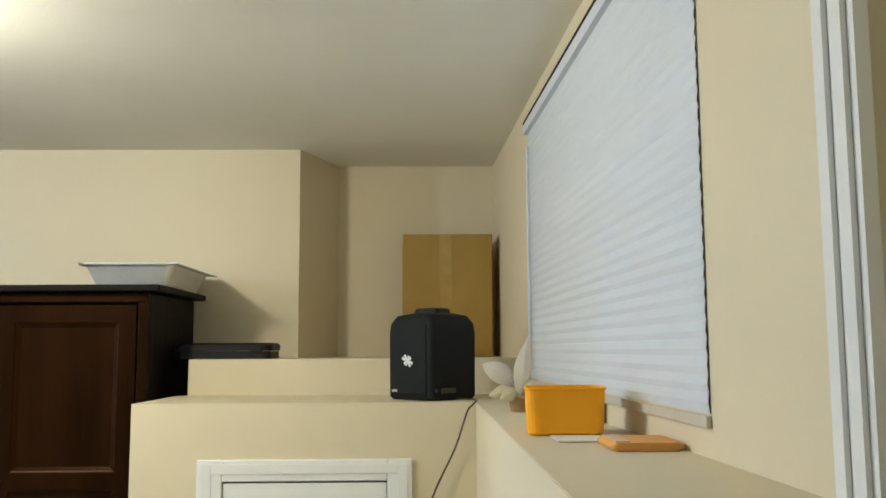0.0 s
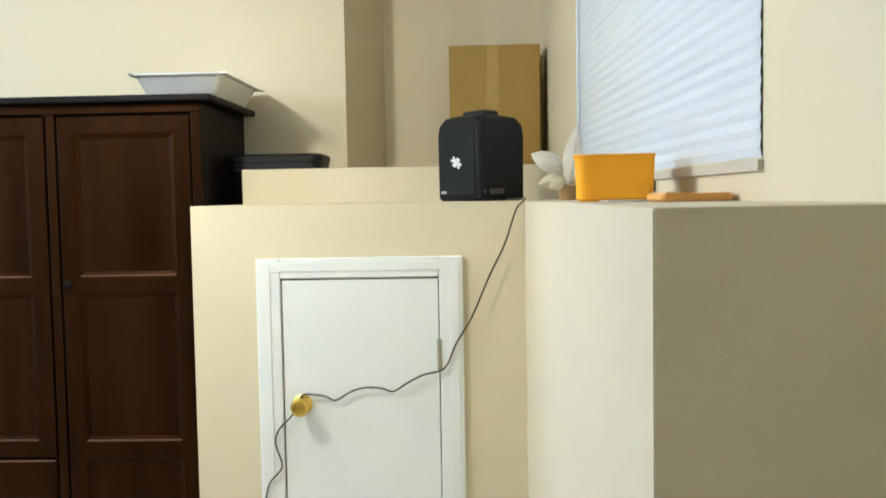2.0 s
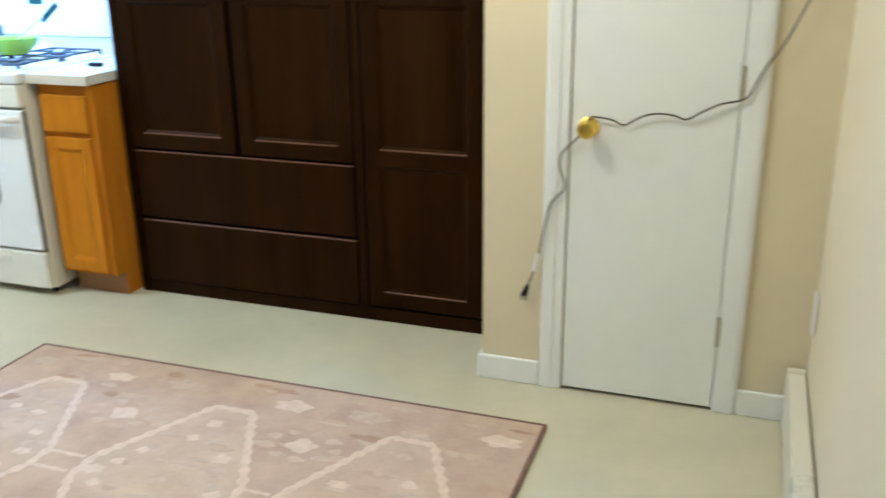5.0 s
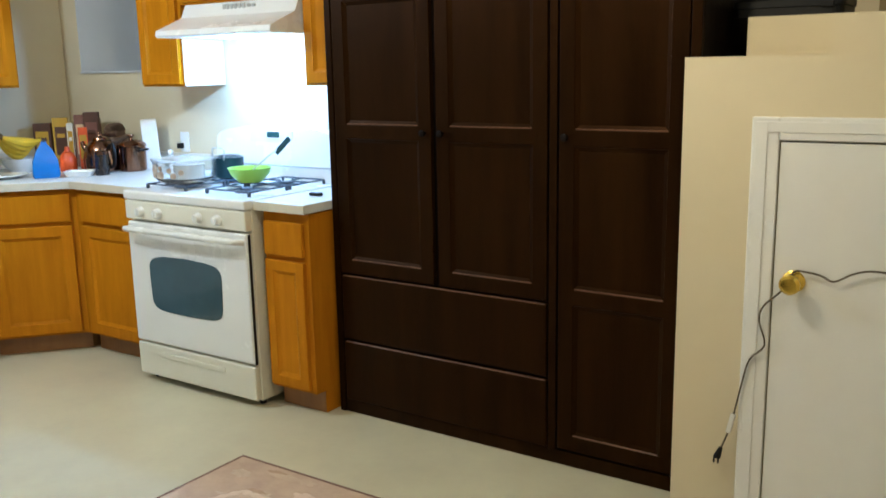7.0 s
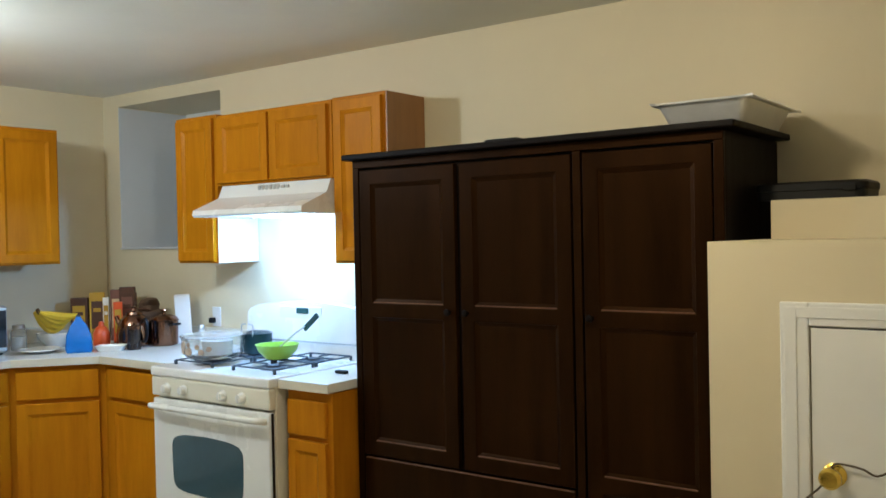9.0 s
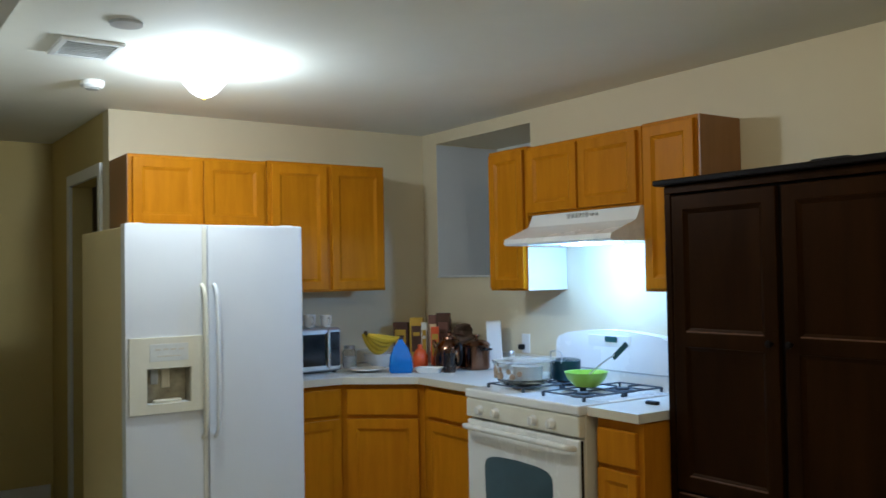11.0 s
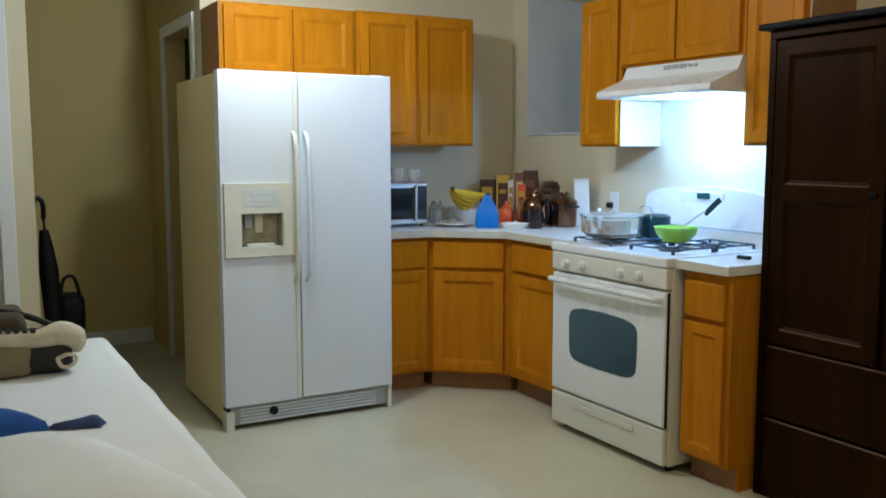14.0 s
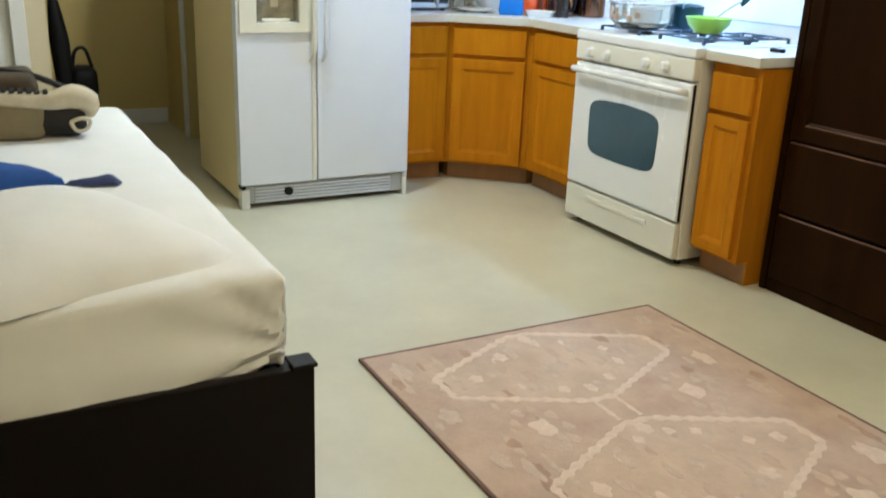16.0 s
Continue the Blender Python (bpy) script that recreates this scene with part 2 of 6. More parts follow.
LOGO = mat("white_emblem_print", (0.80, 0.80, 0.80), 0.4, vary=0.02, scale=20, bump=0.0)
GLOW = mat("lit_frosted_glass", (0.9, 0.88, 0.82), 0.4, vary=0.0, bump=0.0, emit=((1.0, 0.97, 0.92), 12.0))
HOODGLOW = mat("lit_hood_lens", (0.9, 0.92, 0.95), 0.4, vary=0.0, bump=0.0, emit=((0.80, 0.92, 1.0), 8.0))
CLEAR = glass("clear_glass", (0.93, 0.95, 0.95))
PANE = glass("window_glass", (0.85, 0.9, 0.92), 0.0)

# ---- building helpers ----
ORIGIN = {}


def thing(name, base, label, category, group="", kind=""):
    ob = new(name)
    ob.location = base
    ob.empty_display_size = 0.05
    ORIGIN[ob.name] = Vector(base)
    return tagged(ob, label, category, group, kind)


def mesh_of(name, bm, material, origin=(0, 0, 0), smooth=False):
    bmesh.ops.recalc_face_normals(bm, faces=bm.faces[:])
    me = bpy.data.meshes.new(name)
    bmesh.ops.translate(bm, verts=bm.verts[:], vec=-Vector(origin))
    bm.to_mesh(me)
    bm.free()
    for m in material if isinstance(material, (list, tuple)) else [material]:
        me.materials.append(m)
    if smooth:
        for p in me.polygons:
            p.use_smooth = True
        me.set_sharp_from_angle(angle=radians(40))
    return me


def part(name, bm, material, parent, label="", smooth=False):
    o = ORIGIN[parent.name]
    ob = new(name, mesh_of(name, bm, material, o, smooth))
    ob.parent = parent
    ORIGIN[ob.name] = o
    return tagged(ob, label)


def single(name, bm, material, base, label="", category="", group="", kind="", smooth=False):
    ob = new(name, mesh_of(name, bm, material, base, smooth))
    ob.location = base
    ORIGIN[ob.name] = Vector(base)
    return tagged(ob, label, category, group, kind)


def block(bm, x0, x1, y0, y1, z0, z1, bevel=0.0, seg=2, m=None):
    """Adds a box, with rounded edges where bevel is given."""
    got = bmesh.ops.create_cube(bm, size=1)
    vs = got["verts"]
    for v in vs:
        v.co = Vector(((x0 + x1) / 2 + v.co.x * (x1 - x0), (y0 + y1) / 2 + v.co.y * (y1 - y0), (z0 + z1) / 2 + v.co.z * (z1 - z0)))
    if bevel:
        edges = list({e for v in vs for e in v.link_edges})
        r = bmesh.ops.bevel(bm, geom=edges, offset=bevel, segments=seg, affect="EDGES", profile=0.5)
        vs = list({v for f in r["faces"] for v in f.verts} | {v for v in vs if v.is_valid})
    if m is not None:
        bmesh.ops.transform(bm, matrix=m, verts=vs)
    return vs


def box(x0, x1, y0, y1, z0, z1, bevel=0.0, seg=2, m=None):
    bm = bmesh.new()
    block(bm, x0, x1, y0, y1, z0, z1, bevel, seg, m)
    return bm


def cyl(r0, r1, p0, p1, seg=24, bm=None):
    """A tapered round bar from p0 to p1."""
    bm = bm or bmesh.new()
    p0, p1 = Vector(p0), Vector(p1)
    d = p1 - p0
    m = Matrix.Translation((p0 + p1) / 2) @ d.to_track_quat("Z", "Y").to_matrix().to_4x4()
    bmesh.ops.create_cone(bm, cap_ends=True, segments=seg, radius1=r0, radius2=r1, depth=d.length, matrix=m)
    return bm


def lathe(profile, centre=(0, 0, 0), seg=32, m=None, bm=None):
    """Turns a profile of (radius, height) round a standing axis."""
    bm = bm or bmesh.new()
    rings = []
    for r, z in profile:
        if r < 1e-5:
            rings.append([bm.verts.new((0, 0, z))] * seg)
        else:
            rings.append([bm.verts.new((r * math.cos(2 * math.pi * i / seg), r * math.sin(2 * math.pi * i / seg), z)) for i in range(seg)])
    for a, b in zip(rings, rings[1:]):
        for i in range(seg):
            j = (i + 1) % seg
            vs = []
            for v in (a[i], a[j], b[j], b[i]):
                if v not in vs:
                    vs.append(v)
            if len(vs) > 2:
                bm.faces.new(vs)
    verts = list({v for ring in rings for v in ring})
    mm = Matrix.Translation(centre) @ (m or Matrix.Identity(4))
    bmesh.ops.transform(bm, matrix=mm, verts=verts)
    return bm


def tube(points, r, seg=8, bm=None, smooth_steps=4, closed=False):
    """A round tube along a smooth line through the points; r may be a number or one radius for each point."""
    bm = bm or bmesh.new()
    P = [Vector(p) for p in points]
    R = list(r) if isinstance(r, (list, tuple)) else [r] * len(P)
    line, rad = [], []
    n = len(P)
    for i in range(n - 1):
        p0, p1, p2, p3 = P[max(i - 1, 0)], P[i], P[i + 1], P[min(i + 2, n - 1)]
        for k in range(smooth_steps):
            t = k / smooth_steps
            line.append(0.5 * ((2 * p1) + (p2 - p0) * t + (2 * p0 - 5 * p1 + 4 * p2 - p3) * t * t + (3 * p1 - p0 - 3 * p2 + p3) * t ** 3))
            rad.append(R[i] * (1 - t) + R[i + 1] * t)
    line.append(P[-1])
    rad.append(R[-1])
    rings = []
    side = None
    for i, p in enumerate(line):
        d = (line[min(i + 1, len(line) - 1)] - line[max(i - 1, 0)]).normalized()
        if side is None:
            side = d.orthogonal().normalized()
        side = (side - d * side.dot(d)).normalized()
        up = d.cross(side)
        rings.append([bm.verts.new(p + (side * math.cos(2 * math.pi * k / seg) + up * math.sin(2 * math.pi * k / seg)) * rad[i]) for k in range(seg)])
    for a, b in zip(rings, rings[1:]):
        for k in range(seg):
            bm.faces.new((a[k], a[(k + 1) % seg], b[(k + 1) % seg], b[k]))
    bm.faces.new(rings[0])
    bm.faces.new(rings[-1])
    return bm


def prism(outline, z0, z1, bm=None):
    """An upright prism over a plan outline."""
    bm = bm or bmesh.new()
    lo, hi = [bm.verts.new((x, y, z0)) for x, y in outline], [bm.verts.new((x, y, z1)) for x, y in outline]
    bm.faces.new(lo[::-1])
    bm.faces.new(hi)
    for i in range(len(lo)):
        j = (i + 1) % len(lo)
        bm.faces.new((lo[i], lo[j], hi[j], hi[i]))
    return bm


def facing(x, y, z, turn):
    """Placing of a piece drawn in x (width), z (height) with its front towards -y."""
    return pose(x, y, z, 0, 0, turn)


NORTH, WEST, TOP = 3.37, -4.72, 2.40     # faces of the back wall, the fridge wall and the ceiling
KY, KZ = 2.48, 1.455                     # face and top of the low wall


def east(y):
    """Face of the window wall, which runs a little askew."""
    return 0.745 - 0.039 * y


def ebox(bm, y0, y1, z0, z1, d0, d1):
    """A box that follows the window wall, from depth d0 to d1 in front of its face."""
    c = [bm.verts.new((east(y) - d, y, z)) for y in (y0, y1) for d in (d0, d1) for z in (z0, z1)]
    for q in ((0, 1, 3, 2), (4, 6, 7, 5), (0, 4, 5, 1), (2, 3, 7, 6), (0, 2, 6, 4), (1, 5, 7, 3)):
        bm.faces.new([c[i] for i in q])
    return bm


# ---- structure ----
def structure(name, bm, material, label, category):
    return single(name, bm, material, (0, 0, 0), label, category, kind="structure")


structure("floor", box(-7.6, 1.1, -1.7, 4.0, -0.1, 0), FLOOR, "pale greenish cream vinyl floor with a soft sheen", "floor")
structure("ceiling", box(-7.6, 1.1, -1.7, 4.0, TOP, TOP + 0.12), CEIL, "flat white painted ceiling", "ceiling")
structure("ceiling_soffit", box(WEST - 0.12, east(0) - 0.004, -1.6, 0.44, 2.15, TOP - 0.004), CEIL, "lowered white ceiling soffit along one side", "ceiling")

NX0, NX1, NZ0, NZ1, ND = -4.555, -3.60, 1.443, 2.325, 0.56
b = bmesh.new()
block(b, WEST - 0.12, NX0, NORTH, NORTH + ND, 0, TOP)
block(b, NX1, -0.30, NORTH, NORTH + ND, 0, TOP)
block(b, NX0, NX1, NORTH, NORTH + ND, 0, NZ0)
block(b, NX0, NX1, NORTH, NORTH + ND, NZ1, TOP)
structure("wall_north", b, PAINT, "beige painted wall behind the stove and wardrobe", "wall")
b = bmesh.new()
block(b, NX0 + 0.001, NX0 + 0.006, NORTH - 0.002, NORTH + ND, NZ0 + 0.006, NZ1 - 0.006)
structure("window_reveal", b, GREYPAINT, "pale grey painted side of the deep window recess", "window reveal")
structure("window_ledge", box(NX0, NX1, NORTH - 0.012, NORTH + ND, NZ0 + 0.001, NZ0 + 0.012, 0.002), GREYPAINT, "thin grey sill of the recessed window", "sill")
w1 = thing("window_1", (-4.08, NORTH + ND - 0.03, NZ0), "small white-framed window set deep in the wall recess", "window", kind="structure")
b = bmesh.new()
for a in ((NX0 + 0.006, NX0 + 0.014, NZ0 + 0.012, NZ1), (NX1 - 0.05, NX1, NZ0 + 0.012, NZ1), (NX0 + 0.014, NX1 - 0.05, NZ1 - 0.05, NZ1), (NX0 + 0.014, NX1 - 0.05, NZ0 + 0.012, NZ0 + 0.06)):
    block(b, a[0], a[1], NORTH + ND - 0.06, NORTH + ND - 0.015, a[2], a[3], 0.003)
part("window_frame", b, TRIM, w1)
part("pane", box(NX0 + 0.014, NX1 - 0.05, NORTH + ND - 0.045, NORTH + ND - 0.038, NZ0 + 0.06, NZ1 - 0.05), GREYPAINT, w1, "frosted grey pane")

b = bmesh.new()
block(b, WEST - 0.12, WEST, 1.32, NORTH, 0, TOP)
structure("wall_west", b, PAINT, "beige painted wall behind the fridge", "wall")
b = bmesh.new()
block(b, WEST - 0.12, WEST, -1.6, -0.52, 0, 2.15)
block(b, WEST - 0.12, WEST, 0.29, 0.45, 0, 2.15)
block(b, WEST - 0.12, WEST, -0.52, 0.29, 2.04, 2.15)
structure("wall_west_south", b, PAINT, "beige painted wall at the head of the bed", "wall")
d2 = thing("door_2", (WEST, -0.12, 0), "white painted door in a white casing, closed", "door", kind="structure")
part("door_slab", box(WEST - 0.07, WEST - 0.03, -0.518, 0.288, 0.005, 2.035, 0.003), TRIM, d2)
b = bmesh.new()
block(b, WEST, WEST + 0.018, 0.285, 0.355, 0, 2.11, 0.004)
block(b, WEST, WEST + 0.018, -0.585, -0.515, 0, 2.11, 0.004)
block(b, WEST, WEST + 0.018, -0.515, 0.285, 2.04, 2.11, 0.004)
part("door_casing", b, TRIM, d2)

b = bmesh.new()
block(b, -6.32, -6.2, -1.6, 1.44, 0, TOP)
structure("wall_hall", b, WARMLITPAINT, "beige wall at the end of the hall, warm light in its colour", "wall")
b = bmesh.new()
block(b, -6.2, -5.60, 1.32, 1.44, 0, TOP)
block(b, -4.90, WEST - 0.12, 1.32, 1.44, 0, TOP)
block(b, -5.60, -4.90, 1.32, 1.44, 2.05, TOP)
structure("wall_hall_side", b, WARMLITPAINT, "beige hall wall, warm light in its colour, with a dark doorway beside the fridge", "wall")
b = bmesh.new()
block(b, -5.67, -5.60, 1.30, 1.32, 0, 2.12, 0.004)
block(b, -4.90, -4.845, 1.30, 1.32, 0, 2.12, 0.004)
block(b, -5.60, -4.90, 1.30, 1.32, 2.05, 2.12, 0.004)
structure("door_casing_hall", b, TRIM, "cream door casing round the dark hall doorway", "trim")
b = bmesh.new()
block(b, -6.2, -4.84, 2.5, 2.6, 0, TOP)
block(b, -6.3, -6.2, 1.44, 2.5, 0, TOP)
structure("wall_side_room", b, PAINT, "unlit wall of the side room", "wall")
structure("wall_south", box(-6.2, 1.0, -1.7, -1.6, 0, TOP), PAINT, "plain beige wall behind the bed", "wall")
structure("baseboard_hall", box(-6.2, -6.185, -0.4, 1.30, 0, 0.10, 0.003), TRIM, "white baseboard in the dim hall", "trim")

# the alcove and the window wall
b = bmesh.new()
prism([(-0.30, NORTH), (-0.188, NORTH), (-0.067, 3.70), (-0.067, 3.80), (-0.30, 3.80)], 0, TOP, b)
block(b, -0.067, 0.75, 3.70, 3.80, 0, TOP)
structure("wall_alcove", b, PAINT, "beige back wall of the alcove above the stepped ledge", "wall")
WY0, WY1, WZ0, WZ1 = 1.22, 2.53, 1.60, 2.20
b = bmesh.new()
ebox(b, WY1, 3.72, 0, TOP, -0.12, 0)
ebox(b, 0.655, WY0, 0, TOP, -0.12, 0)
ebox(b, WY0, WY1, 0, WZ0, -0.12, 0)
ebox(b, WY0, WY1, WZ1, TOP, -0.12, 0)
ebox(b, -0.40, 0.655, 2.06, TOP, -0.12, 0)
ebox(b, -1.6, -0.40, 0, TOP, -0.12, 0)
structure("wall_east", b, PAINT, "beige painted wall with the blinds", "wall")
d3 = thing("door_3", (east(0.06), 0.06, 0), "beige door in a wide white fluted casing, closed", "door", kind="structure")
b = bmesh.new()
ebox(b, 0.650, 0.730, KZ + 0.001, 2.12, 0, 0.014)
ebox(b, 0.662, 0.684, KZ + 0.001, 2.12, 0.0145, 0.020)
ebox(b, 0.698, 0.718, KZ + 0.001, 2.12, 0.0145, 0.020)
ebox(b, -0.48, -0.40, 0, 2.12, 0, 0.018)
ebox(b, -0.40, 0.650, 2.06, 2.12, 0, 0.018)
part("door_casing", b, TRIM, d3)
part("door_slab", ebox(bmesh.new(), -0.398, 0.648, 0.004, 2.055, -0.07, -0.03), PAINT, d3)

w2 = thing("window_2", (east(1.45), 1.45, WZ0), "wide window behind closed white blinds", "window", kind="structure")
b = bmesh.new()
ebox(b, WY0, WY0 + 0.05, WZ0, WZ1, -0.11, -0.06)
ebox(b, WY1 - 0.05, WY1, WZ0, WZ1, -0.11, -0.06)
ebox(b, WY0 + 0.05, WY1 - 0.05, WZ0, WZ0 + 0.05, -0.11, -0.06)
ebox(b, WY0 + 0.05, WY1 - 0.05, WZ1 - 0.05, WZ1, -0.11, -0.06)
ebox(b, 1.85, 1.89, WZ0 + 0.05, WZ1 - 0.05, -0.11, -0.06)
part("window_frame", b, TRIM, w2)
part("pane", ebox(bmesh.new(), WY0 + 0.05, 1.85, WZ0 + 0.05, WZ1 - 0.05, -0.09, -0.085), PANE, w2).visible_shadow = False
part("pane", ebox(bmesh.new(), 1.89, WY1 - 0.05, WZ0 + 0.05, WZ1 - 0.05, -0.09, -0.085), PANE, w2).visible_shadow = False

# knee wall with the low door, and the step behind it
b = bmesh.new()
block(b, -0.535, -0.27, KY, 2.95, 0, KZ, 0)
block(b, 0.20, 0.457, KY, 2.95, 0, KZ, 0)
block(b, -0.27, 0.20, KY, 2.95, 1.236, KZ, 0)
block(b, -0.27, 0.20, KY + 0.30, 2.95, 0, 1.236, 0)
bmesh.ops.remove_doubles(b, verts=b.verts[:], dist=1e-5)
structure("wall_knee", b, PAINT, "low beige wall with a flat ledge and a small white door", "wall")
structure("wall_step", box(-0.50, 0.70, 2.95, 3.70, 0, 1.577, 0.004), PAINT, "raised beige step behind the low wall", "ledge")
b = prism([(0.4605, 0.638), (east(0.638), 0.638), (east(2.95), 2.95), (0.453, 2.95)], 0, KZ)
bmesh.ops.bevel(b, geom=[e for e in b.edges if e.verts[0].co.x < 0.47 and e.verts[1].co.x < 0.47 and min(e.verts[0].co.y, e.verts[1].co.y) < 0.7 or
                         (e.verts[0].co.z > 1.4 and e.verts[1].co.z > 1.4 and e.verts[0].co.y < 0.7 and e.verts[1].co.y < 0.7)], offset=0.0015, segments=2, affect="EDGES")
structure("wall_ledge", b, LEDGEDIM, "beige boxed-in ledge under the window", "ledge")

d1 = thing("door_1", (-0.035, KY, 0), "small white flush access door in a moulded casing, closed", "door", kind="structure")
ds = part("door_slab", box(-0.266, 0.197, KY - 0.009, KY + 0.025, 0.012, 1.231, 0.002), TRIM, d1)
b = bmesh.new()
for x0, x1, z0, z1 in ((-0.342, -0.27, 0, 1.297), (0.20, 0.27, 0, 1.297)):
    block(b, x0, x1, KY - 0.014, KY, z0, z1, 0.004)
    block(b, x0 + (0.012 if x0 < 0 else 0.03), x1 - (0.03 if x0 < 0 else 0.012), KY - 0.0165, KY - 0.0141, z0, z1 - 0.012, 0.001)
block(b, -0.27, 0.20, KY - 0.014, KY, 1.236, 1.297, 0.004)
block(b, -0.30, 0.23, KY - 0.0165, KY - 0.0141, 1.257, 1.285, 0.001)
part("door_casing", b, TRIM, d1, "white moulded casing")
for z in (1.005, 0.266):
    b = cyl(0.007, 0.007, (0.1985, KY - 0.012, z - 0.046), (0.1985, KY - 0.012, z + 0.046), 12)
    part("hinge", b, NICKEL, d1, "dull metal hinge")
b = lathe([(0.030, 0), (0.030, 0.004), (0.026, 0.008), (0.012, 0.012), (0.011, 0.026), (0.020, 0.032), (0.027, 0.042), (0.027, 0.052), (0.020, 0.060), (0, 0.062)],
          (-0.213, KY - 0.009, 0.861), 28, pose(0, 0, 0, 90, 0, 0))
part("door_knob", b, BRASS, d1, "polished brass knob", smooth=True)

b = bmesh.new()
block(b, -0.545, -0.343, KY - 0.014, KY, 0, 0.085, 0.005)
block(b, -0.549, -0.535, KY - 0.014, 2.795, 0, 0.085, 0.005)
structure("baseboard", b, TRIM, "white baseboard at the end of the low wall", "trim")
structure("baseboard_2", box(0.271, 0.4525, KY - 0.014, KY, 0, 0.085, 0.005), TRIM, "white baseboard beside the small door", "trim")

heater = thing("baseboard_heater", (0.43, 1.5, 0), "long cream metal baseboard heater along the ledge", "heater")
part("cover", box(0.403, 0.4515, 0.64, 2.42, 0.012, 0.19, 0.006), CREAM, heater)
part("end_cap", box(0.401, 0.4515, 2.42, 2.445, 0.004, 0.195, 0.006), CREAM, heater)
part("end_cap", box(0.401, 0.4515, 0.63, 0.64, 0.004, 0.195, 0.003), CREAM, heater)
out1 = thing("wall_outlet", (0.455, 2.40, 0.38), "white plastic outlet plate on the ledge side", "outlet")
part("plate", box(0.446, 0.4525, 2.365, 2.435, 0.33, 0.445, 0.003), TRIM, out1)
part("socket", box(0.444, 0.4462, 2.385, 2.415, 0.395, 0.425, 0.002), CREAM, out1)
part("socket", box(0.444, 0.4462, 2.385, 2.415, 0.35, 0.38, 0.002), CREAM, out1)

# ---- cabinets ----
def panel_door(parent, m, w, h, material, rail=0.055, t=0.02, mids=(), name="door", depth=0.011, worn=None):
    """A framed door: stiles and rails with recessed panels between; drawn from x 0..w, z 0..h, front at y = -t; worn
    colours the painted edge glints.
    """
    cuts = [(0, rail)] + [(z - rail / 2, z + rail / 2) for z in mids] + [(h - rail, h)]
    b = bmesh.new()
    xs, zs = [0, rail, w - rail, w], [z for c in cuts for z in c]
    V = {(i, k, f): b.verts.new((x, y, z)) for i, x in enumerate(xs) for k, z in enumerate(zs) for f, y in enumerate((-t, 0))}
    solid = {(i, k) for i in range(3) for k in range(len(zs) - 1) if i != 1 or k % 2 == 0}
    for i, k in solid:
        for f in (0, 1):
            b.faces.new([V[c] for c in ((i, k, f), (i + 1, k, f), (i + 1, k + 1, f), (i, k + 1, f))])
        for (ni, nk), (c0, c1) in (((i - 1, k), ((i, k), (i, k + 1))), ((i + 1, k), ((i + 1, k), (i + 1, k + 1))), ((i, k - 1), ((i, k), (i + 1, k))), ((i, k + 1), ((i, k + 1), (i + 1, k + 1)))):
            if (ni, nk) not in solid:
                b.faces.new((V[(*c0, 0)], V[(*c1, 0)], V[(*c1, 1)], V[(*c0, 1)]))
    bmesh.ops.recalc_face_normals(b, faces=b.faces[:])
    sharp = [e for e in b.edges if len(e.link_faces) == 2 and e.calc_face_angle(0) > 1 and all(v.co.y < -t / 2 for v in e.verts)]
    bmesh.ops.bevel(b, geom=sharp, offset=0.003, segments=2, affect="EDGES", profile=0.5)
    bmesh.ops.transform(b, matrix=m, verts=b.verts[:])
    door = part(name, b, material, parent)
    for (a0, a1), (c0, c1) in zip(cuts, cuts[1:]):
        p = bmesh.new()
        block(p, rail - 0.004, w - rail + 0.004, -t + depth, -0.003, a1 - 0.004, c0 + 0.004, 0)
        # sloped moulding round the panel
        x0, x1, z0, z1, y0, y1, s = rail, w - rail, a1, c0, -t + 0.003, -t + depth, 0.015
        o = [p.verts.new(c) for c in ((x0, y0, z0), (x1, y0, z0), (x1, y0, z1), (x0, y0, z1))]
        i = [p.verts.new(c) for c in ((x0 + s, y1 - 0.0005, z0 + s), (x1 - s, y1 - 0.0005, z0 + s), (x1 - s, y1 - 0.0005, z1 - s), (x0 + s, y1 - 0.0005, z1 - s))]
        for k in range(4):
            p.faces.new((o[k], o[(k + 1) % 4], i[(k + 1) % 4], i[k]))
        bmesh.ops.transform(p, matrix=m, verts=p.verts[:])
        part("panel", p, material, door)
        # thin lighter strip painted as the glint along each rail's top edge
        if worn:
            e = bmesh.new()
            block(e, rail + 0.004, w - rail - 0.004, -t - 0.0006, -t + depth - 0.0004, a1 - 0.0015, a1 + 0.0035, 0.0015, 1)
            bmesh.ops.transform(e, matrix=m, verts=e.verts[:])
            part("rail_edge", e, worn, door, "rail edge strip with a painted glint")
    return door


def drawer_front(parent, m, w, h, material, t=0.02):
    b = box(0, w, -t, 0, 0, h, 0.006, 3, m)
    return part("drawer", b, material, parent)


def upper(label, x0, x1, z0, z1, doors, material_side=OAK, side_right=None):
    """A wall cupboard on the back wall."""
    c = thing("wall_cabinet", ((x0 + x1) / 2, 3.22, z0), label, "cabinet", "honey oak wall cabinets")
    part("body", box(x0, x1, 3.10, NORTH - 0.001, z0, z1, 0.002), material_side, c)
    if side_right:
        part("side_panel", box(x1 - 0.004, x1 + 0.0025, 3.098, NORTH - 0.002, z0 + 0.002, 1.600 if side_right is PALESIDE else z1 - 0.002), side_right, c)
    for d0, d1 in doors:
        panel_door(c, facing(d0, 3.10, z0 + 0.012, 0), d1 - d0, z1 - z0 - 0.03, OAK, 0.05)
    return c


upper("narrow honey oak wall cabinet beside the range hood", -3.64, -3.315, 1.37, 2.135, [(-3.625, -3.335)], OAK, PALESIDE)
